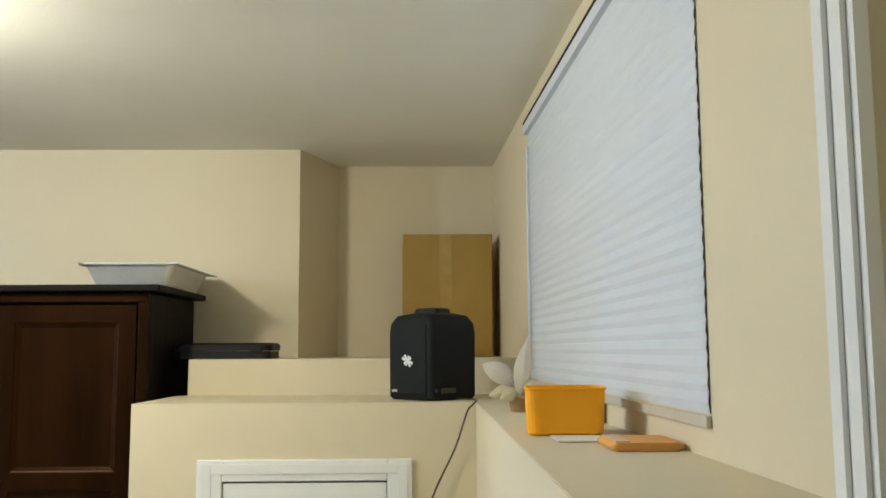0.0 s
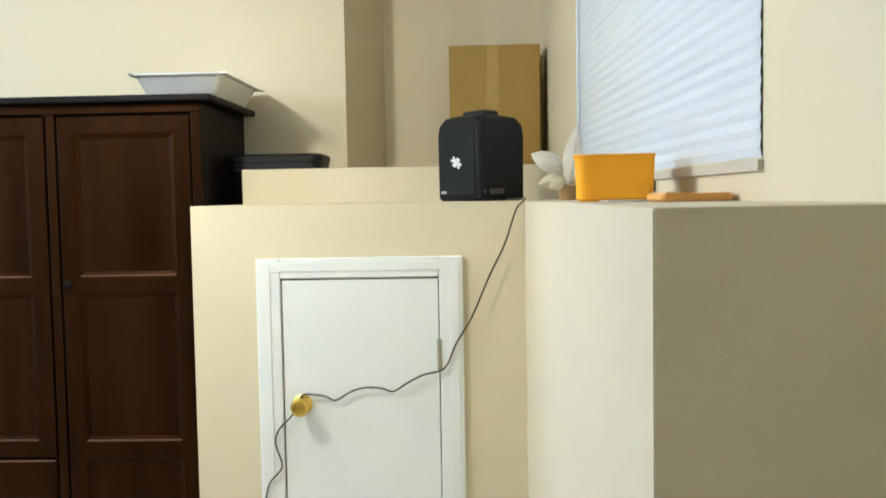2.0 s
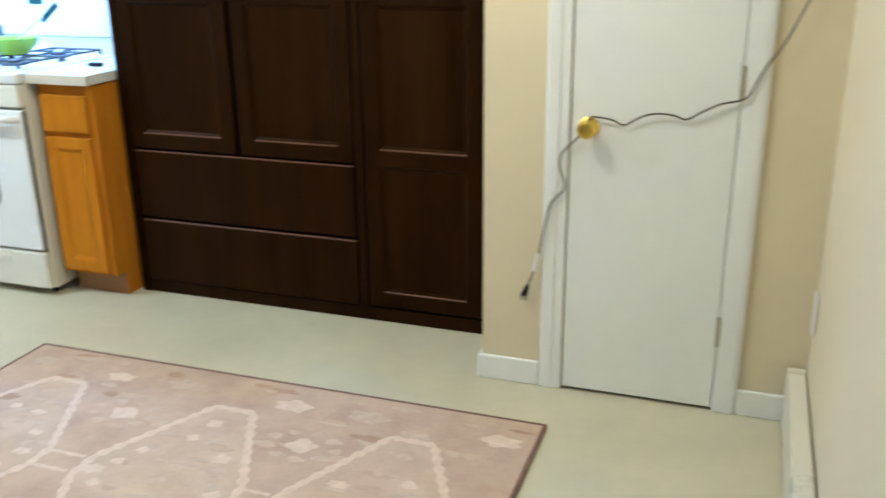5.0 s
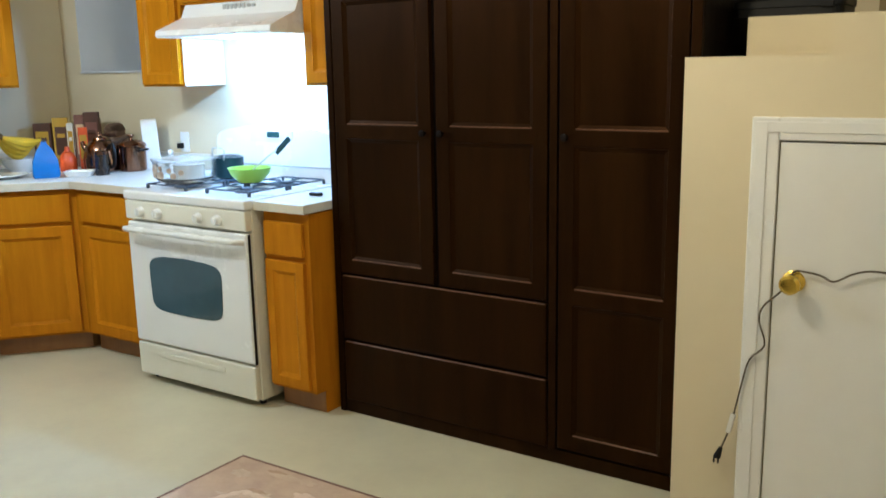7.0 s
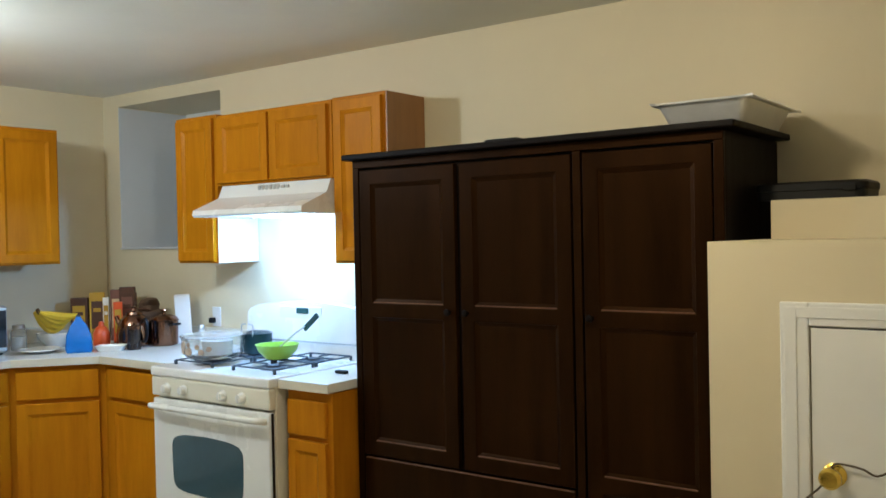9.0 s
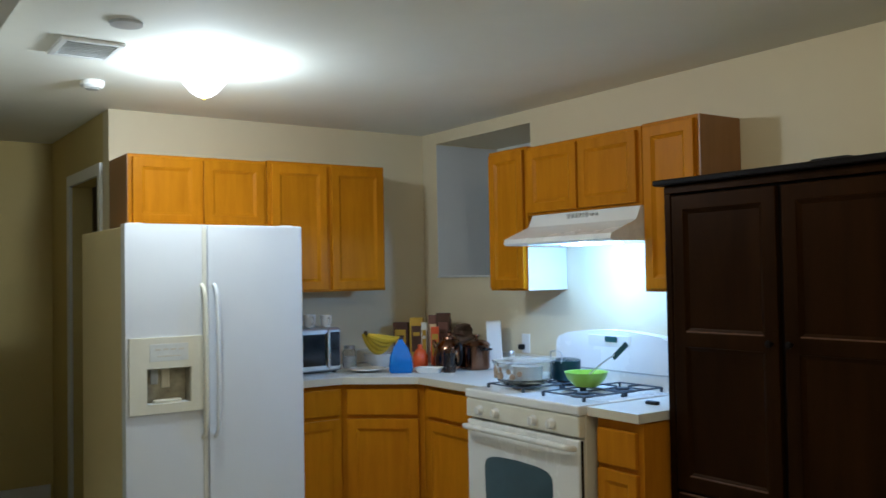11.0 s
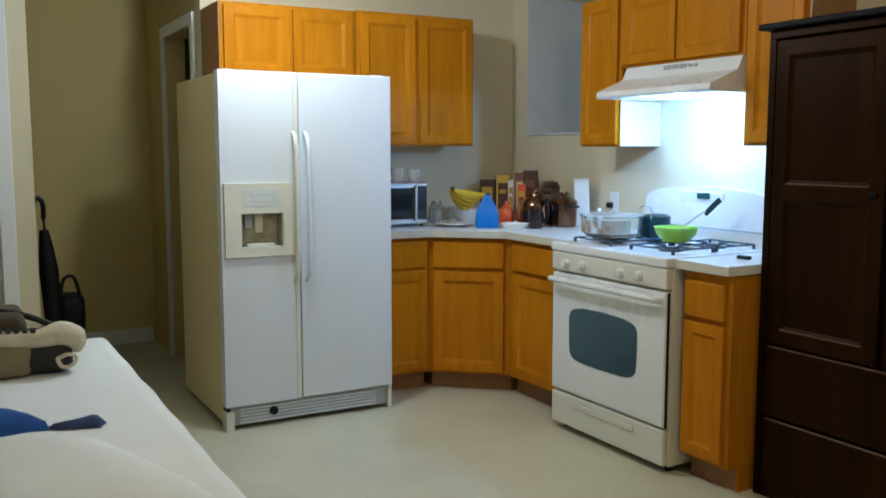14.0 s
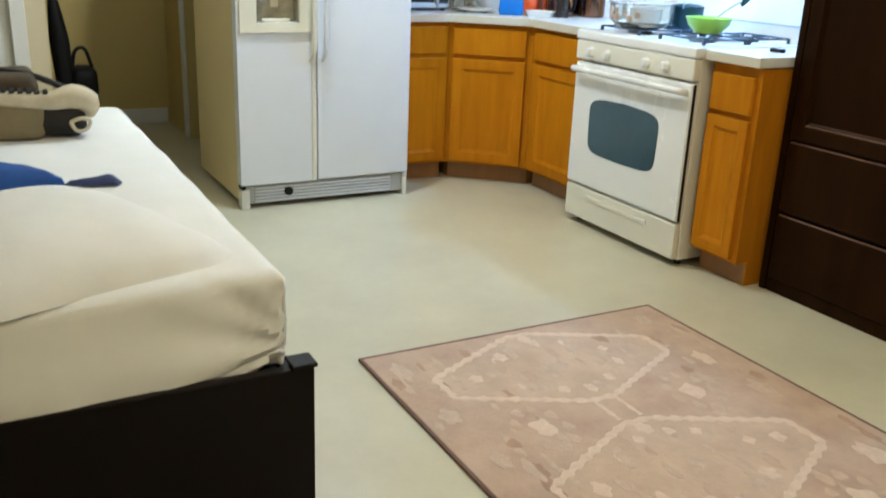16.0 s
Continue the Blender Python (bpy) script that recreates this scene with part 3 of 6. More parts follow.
upper("short two-door honey oak cabinet above the range hood", -3.31, -2.508, 1.765, 2.125, [(-3.295, -2.925), (-2.91, -2.53)])
upper("narrow honey oak wall cabinet above the counter end", -2.503, -2.178, 1.37, 2.13, [(-2.485, -2.20)], OAK, OAK_SIDE)


def upper_west(label, y0, y1, z0, z1, doors):
    c = thing("wall_cabinet", (-4.55, (y0 + y1) / 2, z0), label, "cabinet", "honey oak wall cabinets")
    part("body", box(WEST + 0.001, -4.37, y0, y1, z0, z1, 0.002), OAK, c)
    for d0, d1 in doors:
        panel_door(c, facing(-4.37, d0, z0 + 0.012, 90), d1 - d0, z1 - z0 - 0.03, OAK, 0.05)
    return c


uw = upper_west("short two-door honey oak cabinet above the fridge", 1.325, 2.085, 1.74, 2.115, [(1.345, 1.70), (1.72, 2.065)])
part("side_panel", box(WEST + 0.002, -4.372, 1.3215, 1.3265, 1.742, 2.113), OAK_SIDE, uw)
upper_west("two-door honey oak wall cabinet above the microwave", 2.09, 2.85, 1.375, 2.122, [(2.11, 2.455), (2.485, 2.835)])

# base cabinets: short run by the fridge, the angled corner, the run to the stove, and the end unit
CA, CB = (-4.10, 2.40), (-3.80, 2.745)
b1 = thing("base_cabinet", (-4.4, 2.24, 0), "honey oak base cabinet with a drawer beside the fridge", "cabinet", "honey oak base cabinets")
part("body", box(WEST + 0.001, CA[0], 2.07, CA[1] - 0.001, 0.10, 0.87), OAK, b1)
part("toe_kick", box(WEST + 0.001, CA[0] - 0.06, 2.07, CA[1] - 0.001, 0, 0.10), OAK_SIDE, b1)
drawer_front(b1, facing(CA[0], 2.09, 0.70, 90), 0.29, 0.145, OAK)
panel_door(b1, facing(CA[0], 2.09, 0.115, 90), 0.29, 0.565, OAK, 0.05)

b2 = thing("base_cabinet", (-4.1, 2.9, 0), "angled honey oak corner base cabinet with a drawer front", "cabinet", "honey oak base cabinets")
part("body", prism([(WEST + 0.001, CA[1]), CA, CB, (CB[0], NORTH - 0.001), (WEST + 0.001, NORTH - 0.001)], 0.10, 0.87), OAK, b2)
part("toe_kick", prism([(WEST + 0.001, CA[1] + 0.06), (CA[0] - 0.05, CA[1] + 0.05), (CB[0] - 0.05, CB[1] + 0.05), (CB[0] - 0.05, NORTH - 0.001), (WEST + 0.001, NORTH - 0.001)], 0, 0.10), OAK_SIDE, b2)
turn = math.degrees(math.atan2(CB[1] - CA[1], CB[0] - CA[0]))
run = math.hypot(CB[0] - CA[0], CB[1] - CA[1])
ux, uy = math.cos(radians(turn)), math.sin(radians(turn))
drawer_front(b2, facing(CA[0] + ux * 0.03, CA[1] + uy * 0.03, 0.70, turn), run - 0.06, 0.145, OAK)
panel_door(b2, facing(CA[0] + ux * 0.03, CA[1] + uy * 0.03, 0.115, turn), run - 0.06, 0.565, OAK, 0.055)

b3 = thing("base_cabinet", (-3.5, 3.05, 0), "honey oak base cabinet with a drawer beside the stove", "cabinet", "honey oak base cabinets")
part("body", box(CB[0] + 0.001, -3.215, CB[1], NORTH - 0.001, 0.10, 0.87), OAK, b3)
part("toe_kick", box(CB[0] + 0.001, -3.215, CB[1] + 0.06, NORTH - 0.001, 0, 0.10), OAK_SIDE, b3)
drawer_front(b3, facing(CB[0] + 0.05, CB[1], 0.70, 0), 0.50, 0.145, OAK)
panel_door(b3, facing(CB[0] + 0.05, CB[1], 0.115, 0), 0.50, 0.565, OAK, 0.055)

b4 = thing("base_cabinet", (-2.26, 3.05, 0), "narrow honey oak base cabinet between stove and wardrobe", "cabinet", "honey oak base cabinets")
part("body", box(-2.385, -2.135, 2.67, NORTH - 0.001, 0.10, 0.87), OAK, b4)
b = box(-2.1375, -2.1325, 2.668, 3.36, 0.10, 0.868)
block(b, -2.1375, -2.1325, 2.73, 3.36, 0.0, 0.0995)
part("side_panel", b, OAK, b4)
part("toe_kick", box(-2.385, -2.14, 2.73, NORTH - 0.001, 0, 0.10), OAK_SIDE, b4)
drawer_front(b4, facing(-2.375, 2.67, 0.685, 0), 0.215, 0.145, OAK)
panel_door(b4, facing(-2.375, 2.67, 0.115, 0), 0.215, 0.55, OAK, 0.045)

ct = thing("countertop", (-4.2, 2.8, 0.87), "pale laminate corner countertop with a low upstand", "countertop")
edge = [(WEST + 0.001, 2.066), (-4.06, 2.066), (-4.06, 2.385), (-3.785, 2.705), (-3.215, 2.705), (-3.215, NORTH - 0.001), (WEST + 0.001, NORTH - 0.001)]
part("top", prism(edge, 0.872, 0.91), COUNTER, ct)
b = bmesh.new()
for (x0, y0), (x1, y1) in zip(edge[1:], edge[2:5]):
    d = Vector((x1 - x0, y1 - y0, 0)).normalized()
    n = Vector((d.y, -d.x, 0)) * 0.004
    q = [(x0, y0), (x0 + n.x, y0 + n.y), (x1 + n.x, y1 + n.y), (x1, y1)]
    prism(q, 0.872, 0.908, b)
part("front_edge", b, COUNTER_EDGE, ct, "cream laminate edge strip")
b = bmesh.new()
block(b, WEST + 0.022, -3.215, NORTH - 0.021, NORTH - 0.001, 0.911, 1.0, 0.003)
block(b, WEST + 0.001, WEST + 0.021, 2.066, NORTH - 0.001, 0.911, 1.0, 0.003)
part("upstand", b, COUNTER_EDGE, ct)
ct2 = thing("countertop", (-2.26, 3.0, 0.87), "short pale laminate countertop beside the stove", "countertop")
part("top", box(-2.405, -2.125, 2.635, NORTH - 0.001, 0.872, 0.91, 0.003), COUNTER, ct2)
part("front_edge", box(-2.405, -2.123, 2.631, 2.6345, 0.873, 0.909), COUNTER_EDGE, ct2)
part("upstand", box(-2.405, -2.127, NORTH - 0.021, NORTH - 0.001, 0.911, 1.0, 0.003), COUNTER_EDGE, ct2)

# ---- range hood ----
hood = thing("range_hood", (-2.89, 3.1, 1.6), "white enamel range hood with its lamp on", "range hood")
hx0, hx1 = -3.265, -2.512
b = bmesh.new()
prof = [(NORTH - 0.001, 1.602), (2.905, 1.602), (2.895, 1.612), (2.90, 1.635), (3.06, 1.70), (3.09, 1.762), (NORTH - 0.001, 1.762)]
va = [b.verts.new((hx0, y, z)) for y, z in prof]
vb = [b.verts.new((hx1, y, z)) for y, z in prof]
b.faces.new(va)
b.faces.new(vb[::-1])
for i in range(len(prof)):
    j = (i + 1) % len(prof)
    b.faces.new((va[i], va[j], vb[j], vb[i]))
part("shell", b, ENAMEL, hood)
for k in range(6):
    x = -2.985 + k * 0.026
    part("vent_slot", box(x, x + 0.018, 3.073, 3.079, 1.728, 1.752, 0.002, m=None), GREY, hood)
b = box(-2.82, -2.80, 3.070, 3.079, 1.733, 1.747, 0.002)
part("switch", b, GREY, hood)
part("switch", box(-2.79, -2.77, 3.070, 3.079, 1.733, 1.747, 0.002), GREY, hood)
part("lamp_lens", box(-2.99, -2.69, 3.04, 3.16, 1.595, 1.6015, 0.002), HOODGLOW, hood, "lit hood lamp lens")

# ---- gas stove ----
stove = thing("gas_stove", (-2.81, 2.92, 0), "white enamel gas stove with dark oven window", "stove")
sx0, sx1, sf = -3.20, -2.415, 2.60
part("body", box(sx0, sx1, sf + 0.03, 3.25, 0.03, 0.885, 0.004), CREAM, stove)
part("cooktop", box(sx0 - 0.004, sx1 + 0.004, sf - 0.012, 3.25, 0.872, 0.915, 0.010, 3), ENAMEL, stove)
part("control_panel", box(sx0, sx1, sf - 0.008, sf + 0.03, 0.782, 0.870, 0.008, 3), CREAM, stove, "cream control panel")
for x in (-3.085, -2.965, -2.70, -2.58):
    b = lathe([(0.024, 0), (0.024, 0.004), (0.020, 0.008), (0.019, 0.022), (0.016, 0.026), (0, 0.027)], (x, sf - 0.008, 0.822), 20, pose(0, 0, 0, 90, 0, 0))
    block(b, x - 0.004, x + 0.004, sf - 0.038, sf - 0.012, 0.804, 0.840, 0.003)
    part("control_knob", b, ENAMEL, stove, smooth=True)
od = part("oven_door", box(sx0 + 0.003, sx1 - 0.003, sf - 0.005, sf + 0.028, 0.200, 0.772, 0.010, 3), ENAMEL, stove)
b = bmesh.new()
# window with rounded corners and a bowed top edge
wx0, wx1, wz0, wz1 = -3.062, -2.582, 0.368, 0.612
ring = []
for k in range(48):
    a = 2 * math.pi * k / 48
    cx, cz = (math.copysign(abs(v) ** 0.30, v) for v in (math.cos(a), math.sin(a)))
    bow = 0.016 * (1 - cx * cx)
    ring.append(((wx0 + wx1) / 2 + cx * (wx1 - wx0) / 2 * (1.0 - 0.018 * (1 - cz)), (wz0 + wz1) / 2 + cz * (wz1 - wz0) / 2 + (bow if cz > 0 else -0.4 * bow)))
lo = [b.verts.new((x, sf - 0.0075, z)) for x, z in ring]
hi = [b.verts.new((x, sf - 0.003, z)) for x, z in ring]
b.faces.new(lo)
for i in range(len(ring)):
    b.faces.new((lo[i], lo[(i + 1) % len(ring)], hi[(i + 1) % len(ring)], hi[i]))
part("oven_window", b, OVENGLASS, od, "dark tinted oven glass")
b = tube([(sx0 + 0.03, sf - 0.006, 0.735), (sx0 + 0.035, sf - 0.04, 0.742), (sx0 + 0.09, sf - 0.052, 0.745), (-2.81, sf - 0.056, 0.747), (sx1 - 0.09, sf - 0.052, 0.745), (sx1 - 0.035, sf - 0.04, 0.742), (sx1 - 0.03, sf - 0.006, 0.735)], 0.014, 10)
part("oven_handle", b, ENAMEL, od, smooth=True)
dr = part("drawer", box(sx0 + 0.003, sx1 - 0.003, sf - 0.002, sf + 0.028, 0.035, 0.190, 0.008, 3), CREAM, stove, "cream warming drawer")
part("drawer_grip", box(-3.02, -2.60, sf - 0.008, sf - 0.0005, 0.135, 0.160, 0.0035), CREAM, dr)
part("side_gap", box(sx1 - 0.0015, sx1 + 0.0015, sf + 0.002, sf + 0.014, 0.20, 0.77), BLACK, stove)
for x in (sx0 + 0.04, sx1 - 0.04):
    for y in (sf + 0.07, 3.20):
        part("foot", cyl(0.014, 0.018, (x, y, 0), (x, y, 0.032), 12), BLACK, stove)
bg = bmesh.new()
N2 = 12
prof = [(sx0, 0.915)] + [(sx0 + 0.02 + (sx1 - sx0 - 0.04) * i / N2, 1.150 + 0.030 * math.sin(math.pi * i / N2) - (0.012 if i in (0, N2) else 0)) for i in range(N2 + 1)] + [(sx1, 0.915)]
prof[1:1] = [(sx0, 1.115)]
prof[-1:-1] = [(sx1, 1.115)]
f0 = [bg.verts.new((x, 3.165 + (z - 0.915) * 0.08, z)) for x, z in prof]
f1 = [bg.verts.new((x, 3.25, z)) for x, z in prof]
bg.faces.new(f0)
bg.faces.new(f1[::-1])
for i in range(len(prof)):
    bg.faces.new((f0[i], f0[(i + 1) % len(prof)], f1[(i + 1) % len(prof)], f1[i]))
guard = part("backguard", bg, ENAMEL, stove, "tall white backguard with a bowed top")
part("trim_strip", box(sx0 + 0.004, sx1 - 0.004, 3.158, 3.1665, 0.985, 0.992), GREY, guard)
part("display", box(-2.845, -2.765, 3.176, 3.186, 1.122, 1.150, 0.002), LCD, guard, "dark green clock display")
part("button_panel", box(-2.96, -2.68, 3.1795, 3.184, 1.098, 1.155, 0.002), ENAMEL, guard)
# burner grates
for k, (gx, gy) in enumerate(((-3.01, 2.80), (-3.01, 3.05), (-2.61, 2.80), (-2.61, 3.05))):
    part("burner", lathe([(0.055, 0.915), (0.052, 0.922), (0.034, 0.925), (0.032, 0.934), (0, 0.936)], (gx, gy, 0), 20), IRON, stove, smooth=True)
    b = bmesh.new()
    hw, hd, z = 0.13, 0.115, 0.936
    for a in (-1, 1):
        block(b, gx - hw, gx + hw, gy + a * hd - 0.0035, gy + a * hd + 0.0035, z - 0.004, z + 0.003, 0.002, 1)
        block(b, gx + a * hw - 0.0035, gx + a * hw + 0.0035, gy - hd, gy + hd, z - 0.0045, z + 0.0025, 0.002, 1)
        block(b, gx + (a * 0.035 if a > 0 else -hw), gx + (hw if a > 0 else -0.035), gy - 0.0035, gy + 0.0035, z - 0.004, z + 0.0045, 0.002, 1)
        block(b, gx - 0.0035, gx + 0.0035, gy + (0.035 if a > 0 else -hd), gy + (hd if a > 0 else -0.035), z - 0.0042, z + 0.0043, 0.002, 1)
        for c in (-1, 1):
            block(b, gx + a * hw - 0.006, gx + a * hw + 0.006, gy + c * hd - 0.006, gy + c * hd + 0.006, 0.9155, z, 0.001, 1)
    part("grate", b, IRON, stove, "black cast-iron grate")

# ---- fridge ----
fr = thing("refrigerator", (-4.28, 1.615, 0), "white side-by-side refrigerator with an ice dispenser", "refrigerator")
fx, fy0, fy1, fs, fz = -3.86, 1.17, 2.055, 1.555, 1.722
part("body", box(-4.70, -3.935, fy0 + 0.004, fy1 - 0.004, 0.03, fz - 0.012, 0.006), FRIDGESIDE, fr, "cream cabinet with warm light in its colour")
part("gasket", box(-3.935, -3.925, fy0 + 0.012, fy1 - 0.012, 0.125, fz - 0.01), GREY, fr)
dl = bmesh.new()   # freezer door with an opening for the dispenser
for y0, y1, z0, z1 in ((fy0, 1.262, 0.122, fz), (1.468, fs - 0.0025, 0.122, fz), (1.262, 1.468, 0.122, 0.888), (1.262, 1.468, 1.052, fz)):
    block(dl, -3.925, fx, y0, y1, z0, z1)
bmesh.ops.remove_doubles(dl, verts=dl.verts[:], dist=1e-5)
freezer = part("freezer_door", dl, FRIDGE, fr)
cold = part("fridge_door", box(-3.925, fx, fs + 0.0025, fy1, 0.122, fz, 0.010, 3), FRIDGE, fr)
b = bmesh.new()
for y0, y1, z0, z1 in ((1.183, 1.262, 0.845, 1.195), (1.468, 1.527, 0.845, 1.195), (1.262, 1.468, 0.845, 0.888), (1.262, 1.468, 1.052, 1.195)):
    block(b, fx, fx + 0.014, y0, y1, z0, z1, 0)
bmesh.ops.remove_doubles(b, verts=b.verts[:], dist=1e-5)
disp = part("dispenser", b, DISP, freezer, "cream plastic dispenser surround")
b = bmesh.new()
block(b, -3.924, -3.92, 1.262, 1.468, 0.888, 1.052)
block(b, -3.92, fx + 0.004, 1.262, 1.266, 0.888, 1.052)
block(b, -3.92, fx + 0.004, 1.464, 1.468, 0.888, 1.052)
block(b, -3.92, fx + 0.004, 1.266, 1.464, 1.048, 1.052)
part("recess", b, DISPIN, disp, "dim beige recess")
part("paddle", box(-3.915, -3.905, 1.345, 1.385, 0.955, 1.045, 0.004), DISP, disp)
part("paddle", box(-3.915, -3.905, 1.295, 1.33, 0.975, 1.045, 0.004), GREY, disp)
b = lathe([(0.0, 0.0), (0.055, 0.0), (0.058, 0.012), (0.052, 0.016), (0, 0.014)], (-3.890, 1.368, 0.889), 24, Matrix.Diagonal((0.5, 1.2, 1, 1)))
part("drip_tray", b, DISP, disp, smooth=True)
part("control_label", box(fx + 0.014, fx + 0.0155, 1.275, 1.455, 1.085, 1.165, 0.0005), PALEPRINT, disp)
for k in range(4):
    part("print_bar", box(fx + 0.0155, fx + 0.0165, 1.30 + k * 0.036, 1.325 + k * 0.036, 1.135, 1.143), COUNTER_EDGE, disp)
part("print_bar", box(fx + 0.0155, fx + 0.0165, 1.31, 1.42, 1.105, 1.111), COUNTER_EDGE, disp)
for y, owner in ((1.528, freezer), (1.588, cold)):
    b = tube([(fx - 0.002, y, 1.435), (fx + 0.030, y, 1.41), (fx + 0.048, y, 1.34), (fx + 0.055, y, 1.08), (fx + 0.048, y, 0.80), (fx + 0.030, y, 0.735), (fx - 0.002, y, 0.71)],
             [0.010, 0.011, 0.012, 0.012, 0.012, 0.011, 0.010], 10, smooth_steps=5)
    part("handle", b, DISP if owner is freezer else FRIDGE, owner, smooth=True)
part("edge_trim", box(fx - 0.001, fx + 0.005, fs - 0.026, fs - 0.004, 0.128, fz - 0.004, 0.002), CREAM, freezer, "cream edge trim")
part("edge_trim", box(fx - 0.001, fx + 0.004, fs + 0.004, fs + 0.022, 0.128, fz - 0.004, 0.002), FRIDGE, cold)
part("kick_plate", box(-3.935, -3.885, fy0 + 0.02, fy1 - 0.02, 0.022, 0.115, 0.004), GREY, fr)
for k in range(5):
    part("grille_slat", box(-3.885, -3.876, fy0 + 0.07, fy1 - 0.09, 0.030 + k * 0.016, 0.039 + k * 0.016, 0.002), FRIDGE, fr)
part("filter_cap", cyl(0.022, 0.022, (-3.886, 1.41, 0.075), (-3.870, 1.41, 0.075), 24), BLACK, fr, "round black filter opening")
for y in (fy0 + 0.012, fy1 - 0.012):
    part("hinge_cover", box(-3.92, -3.865, y - 0.010, y + 0.010, 0.100, 0.121, 0.003), BLACK if y < 1.5 else FRIDGE, fr)
    part("corner_foot", box(-3.93, -3.866, y - 0.012, y + 0.030 if y < 1.5 else y + 0.010, 0.0, 0.098, 0.004), CREAM, fr)
for y in (fy0 + 0.06, fy1 - 0.06):
    part("hinge_cap", box(-3.99, -3.90, y - 0.03, y + 0.03, fz - 0.012, fz + 0.006, 0.004), FRIDGE, fr)
    part("rear_foot", box(-4.68, -4.62, y - 0.03, y + 0.03, 0, 0.03), BLACK, fr)

# ---- wardrobe ----
wd = thing("wardrobe", (-1.36, 3.08, 0), "large dark-stained wooden wardrobe with three doors and two drawers", "wardrobe")
wx0, wx1, wy = -2.105, -0.590, 2.785
b = bmesh.new()
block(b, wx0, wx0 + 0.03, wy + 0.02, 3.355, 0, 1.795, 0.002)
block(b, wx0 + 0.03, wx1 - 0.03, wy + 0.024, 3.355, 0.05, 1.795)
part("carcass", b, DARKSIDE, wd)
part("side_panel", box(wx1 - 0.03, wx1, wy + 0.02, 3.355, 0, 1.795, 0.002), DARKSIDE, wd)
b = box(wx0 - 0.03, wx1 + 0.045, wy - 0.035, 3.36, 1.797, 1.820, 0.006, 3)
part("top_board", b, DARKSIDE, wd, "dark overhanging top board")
b = bmesh.new()
block(b, wx0, wx1, wy, wy + 0.0235, 1.765, 1.7955, 0.002)
block(b, wx0, wx0 + 0.03, wy, wy + 0.019, 0.0, 1.7645, 0.002)
block(b, wx1 - 0.032, wx1, wy, wy + 0.019, 0.0, 1.7645, 0.002)
block(b, -1.108, -1.078, wy, wy + 0.0235, 0.05, 1.7645, 0.002)
block(b, wx0 + 0.031, wx1 - 0.033, wy + 0.006, wy + 0.0235, 0.0, 0.055, 0.002)
part("face_frame", b, DARKWOOD, wd)
for x0, x1 in ((-2.068, -1.602), (-1.578, -1.115)):
    dd = panel_door(wd, facing(x0, wy + 0.019, 0.614, 0), x1 - x0, 1.755 - 0.614, DARKWOOD, 0.058, 0.021, mids=(0.583,), worn=EDGEGLINT)
    kx = x1 - 0.028 if x0 < -1.7 else x0 + 0.028
    part("knob", lathe([(0.006, 0), (0.006, 0.012), (0.013, 0.018), (0.013, 0.024), (0, 0.028)], (kx, wy - 0.002, 1.20), 16, pose(0, 0, 0, 90, 0, 0)), DARKSIDE, dd, smooth=True)
dd = panel_door(wd, facing(-1.070, wy + 0.019, 0.065, 0), 0.444, 1.755 - 0.065, DARKWOOD, 0.058, 0.021, mids=(0.575, 1.132), worn=EDGEGLINT)
part("knob", lathe([(0.006, 0), (0.006, 0.012), (0.013, 0.018), (0.013, 0.024), (0, 0.028)], (-1.042, wy - 0.002, 1.20), 16, pose(0, 0, 0, 90, 0, 0)), DARKSIDE, dd, smooth=True)
for z0, z1 in ((0.330, 0.602), (0.058, 0.316)):
    dr = part("drawer", box(-2.068, -1.115, wy - 0.002, wy + 0.02, z0, z1, 0.005, 2), DARKWOOD, wd)
    # same painted glint along the drawer's top edge
    part("top_edge", box(-2.062, -1.121, wy - 0.0026, wy + 0.010, z1 - 0.0035, z1 + 0.0012, 0.0015, 1), EDGEGLINT, dr, "drawer edge strip with a painted glint")

tray = thing("foil_tray", (-0.70, 3.06, 1.82), "disposable aluminium foil roasting tray, empty", "tray")
b = bmesh.new()
def ring_rect(cx, cy, hw, hd, z, r, n=5):
    pts = []
    for qx, qy, a0 in ((1, 1, 0), (-1, 1, 90), (-1, -1, 180), (1, -1, 270)):
        for i in range(n + 1):
            a = radians(a0 + 90 * i / n)
            pts.append((cx + qx * (hw - r) + r * math.cos(a), cy + qy * (hd - r) + r * math.sin(a), z))
    return pts
def loft(b, rings, cap_first=True, cap_last=True):
    rs = [[b.verts.new(p) for p in r] for r in rings]
    for a, c in zip(rs, rs[1:]):
        for i in range(len(a)):
            j = (i + 1) % len(a)
            b.faces.new((a[i], a[j], c[j], c[i]))
    if cap_first:
        b.faces.new(rs[0][::-1])
    if cap_last:
        b.faces.new(rs[-1])
    return b
tcx, tcy = -0.672, 3.06
loft(b, [ring_rect(tcx, tcy, 0.118, 0.200, 1.8215, 0.02), ring_rect(tcx, tcy, 0.148, 0.238, 1.889, 0.03), ring_rect(tcx, tcy, 0.160, 0.250, 1.891, 0.03), ring_rect(tcx, tcy, 0.160, 0.250, 1.894, 0.03),
         ring_rect(tcx, tcy, 0.146, 0.236, 1.8925, 0.03), ring_rect(tcx, tcy, 0.116, 0.198, 1.824, 0.02)])
part("pan", b, FOIL, tray)
b = tube([(tcx + sx * 0.160, tcy + sy * 0.250, 1.8925) for sx, sy in ((-0.9, -1), (0.9, -1), (1, -0.93), (1, 0.93), (0.9, 1), (-0.9, 1), (-1, 0.93), (-1, -0.93), (-0.9, -1))], 0.004, 6, smooth_steps=2)
part("rolled_rim", b, FOIL, tray)
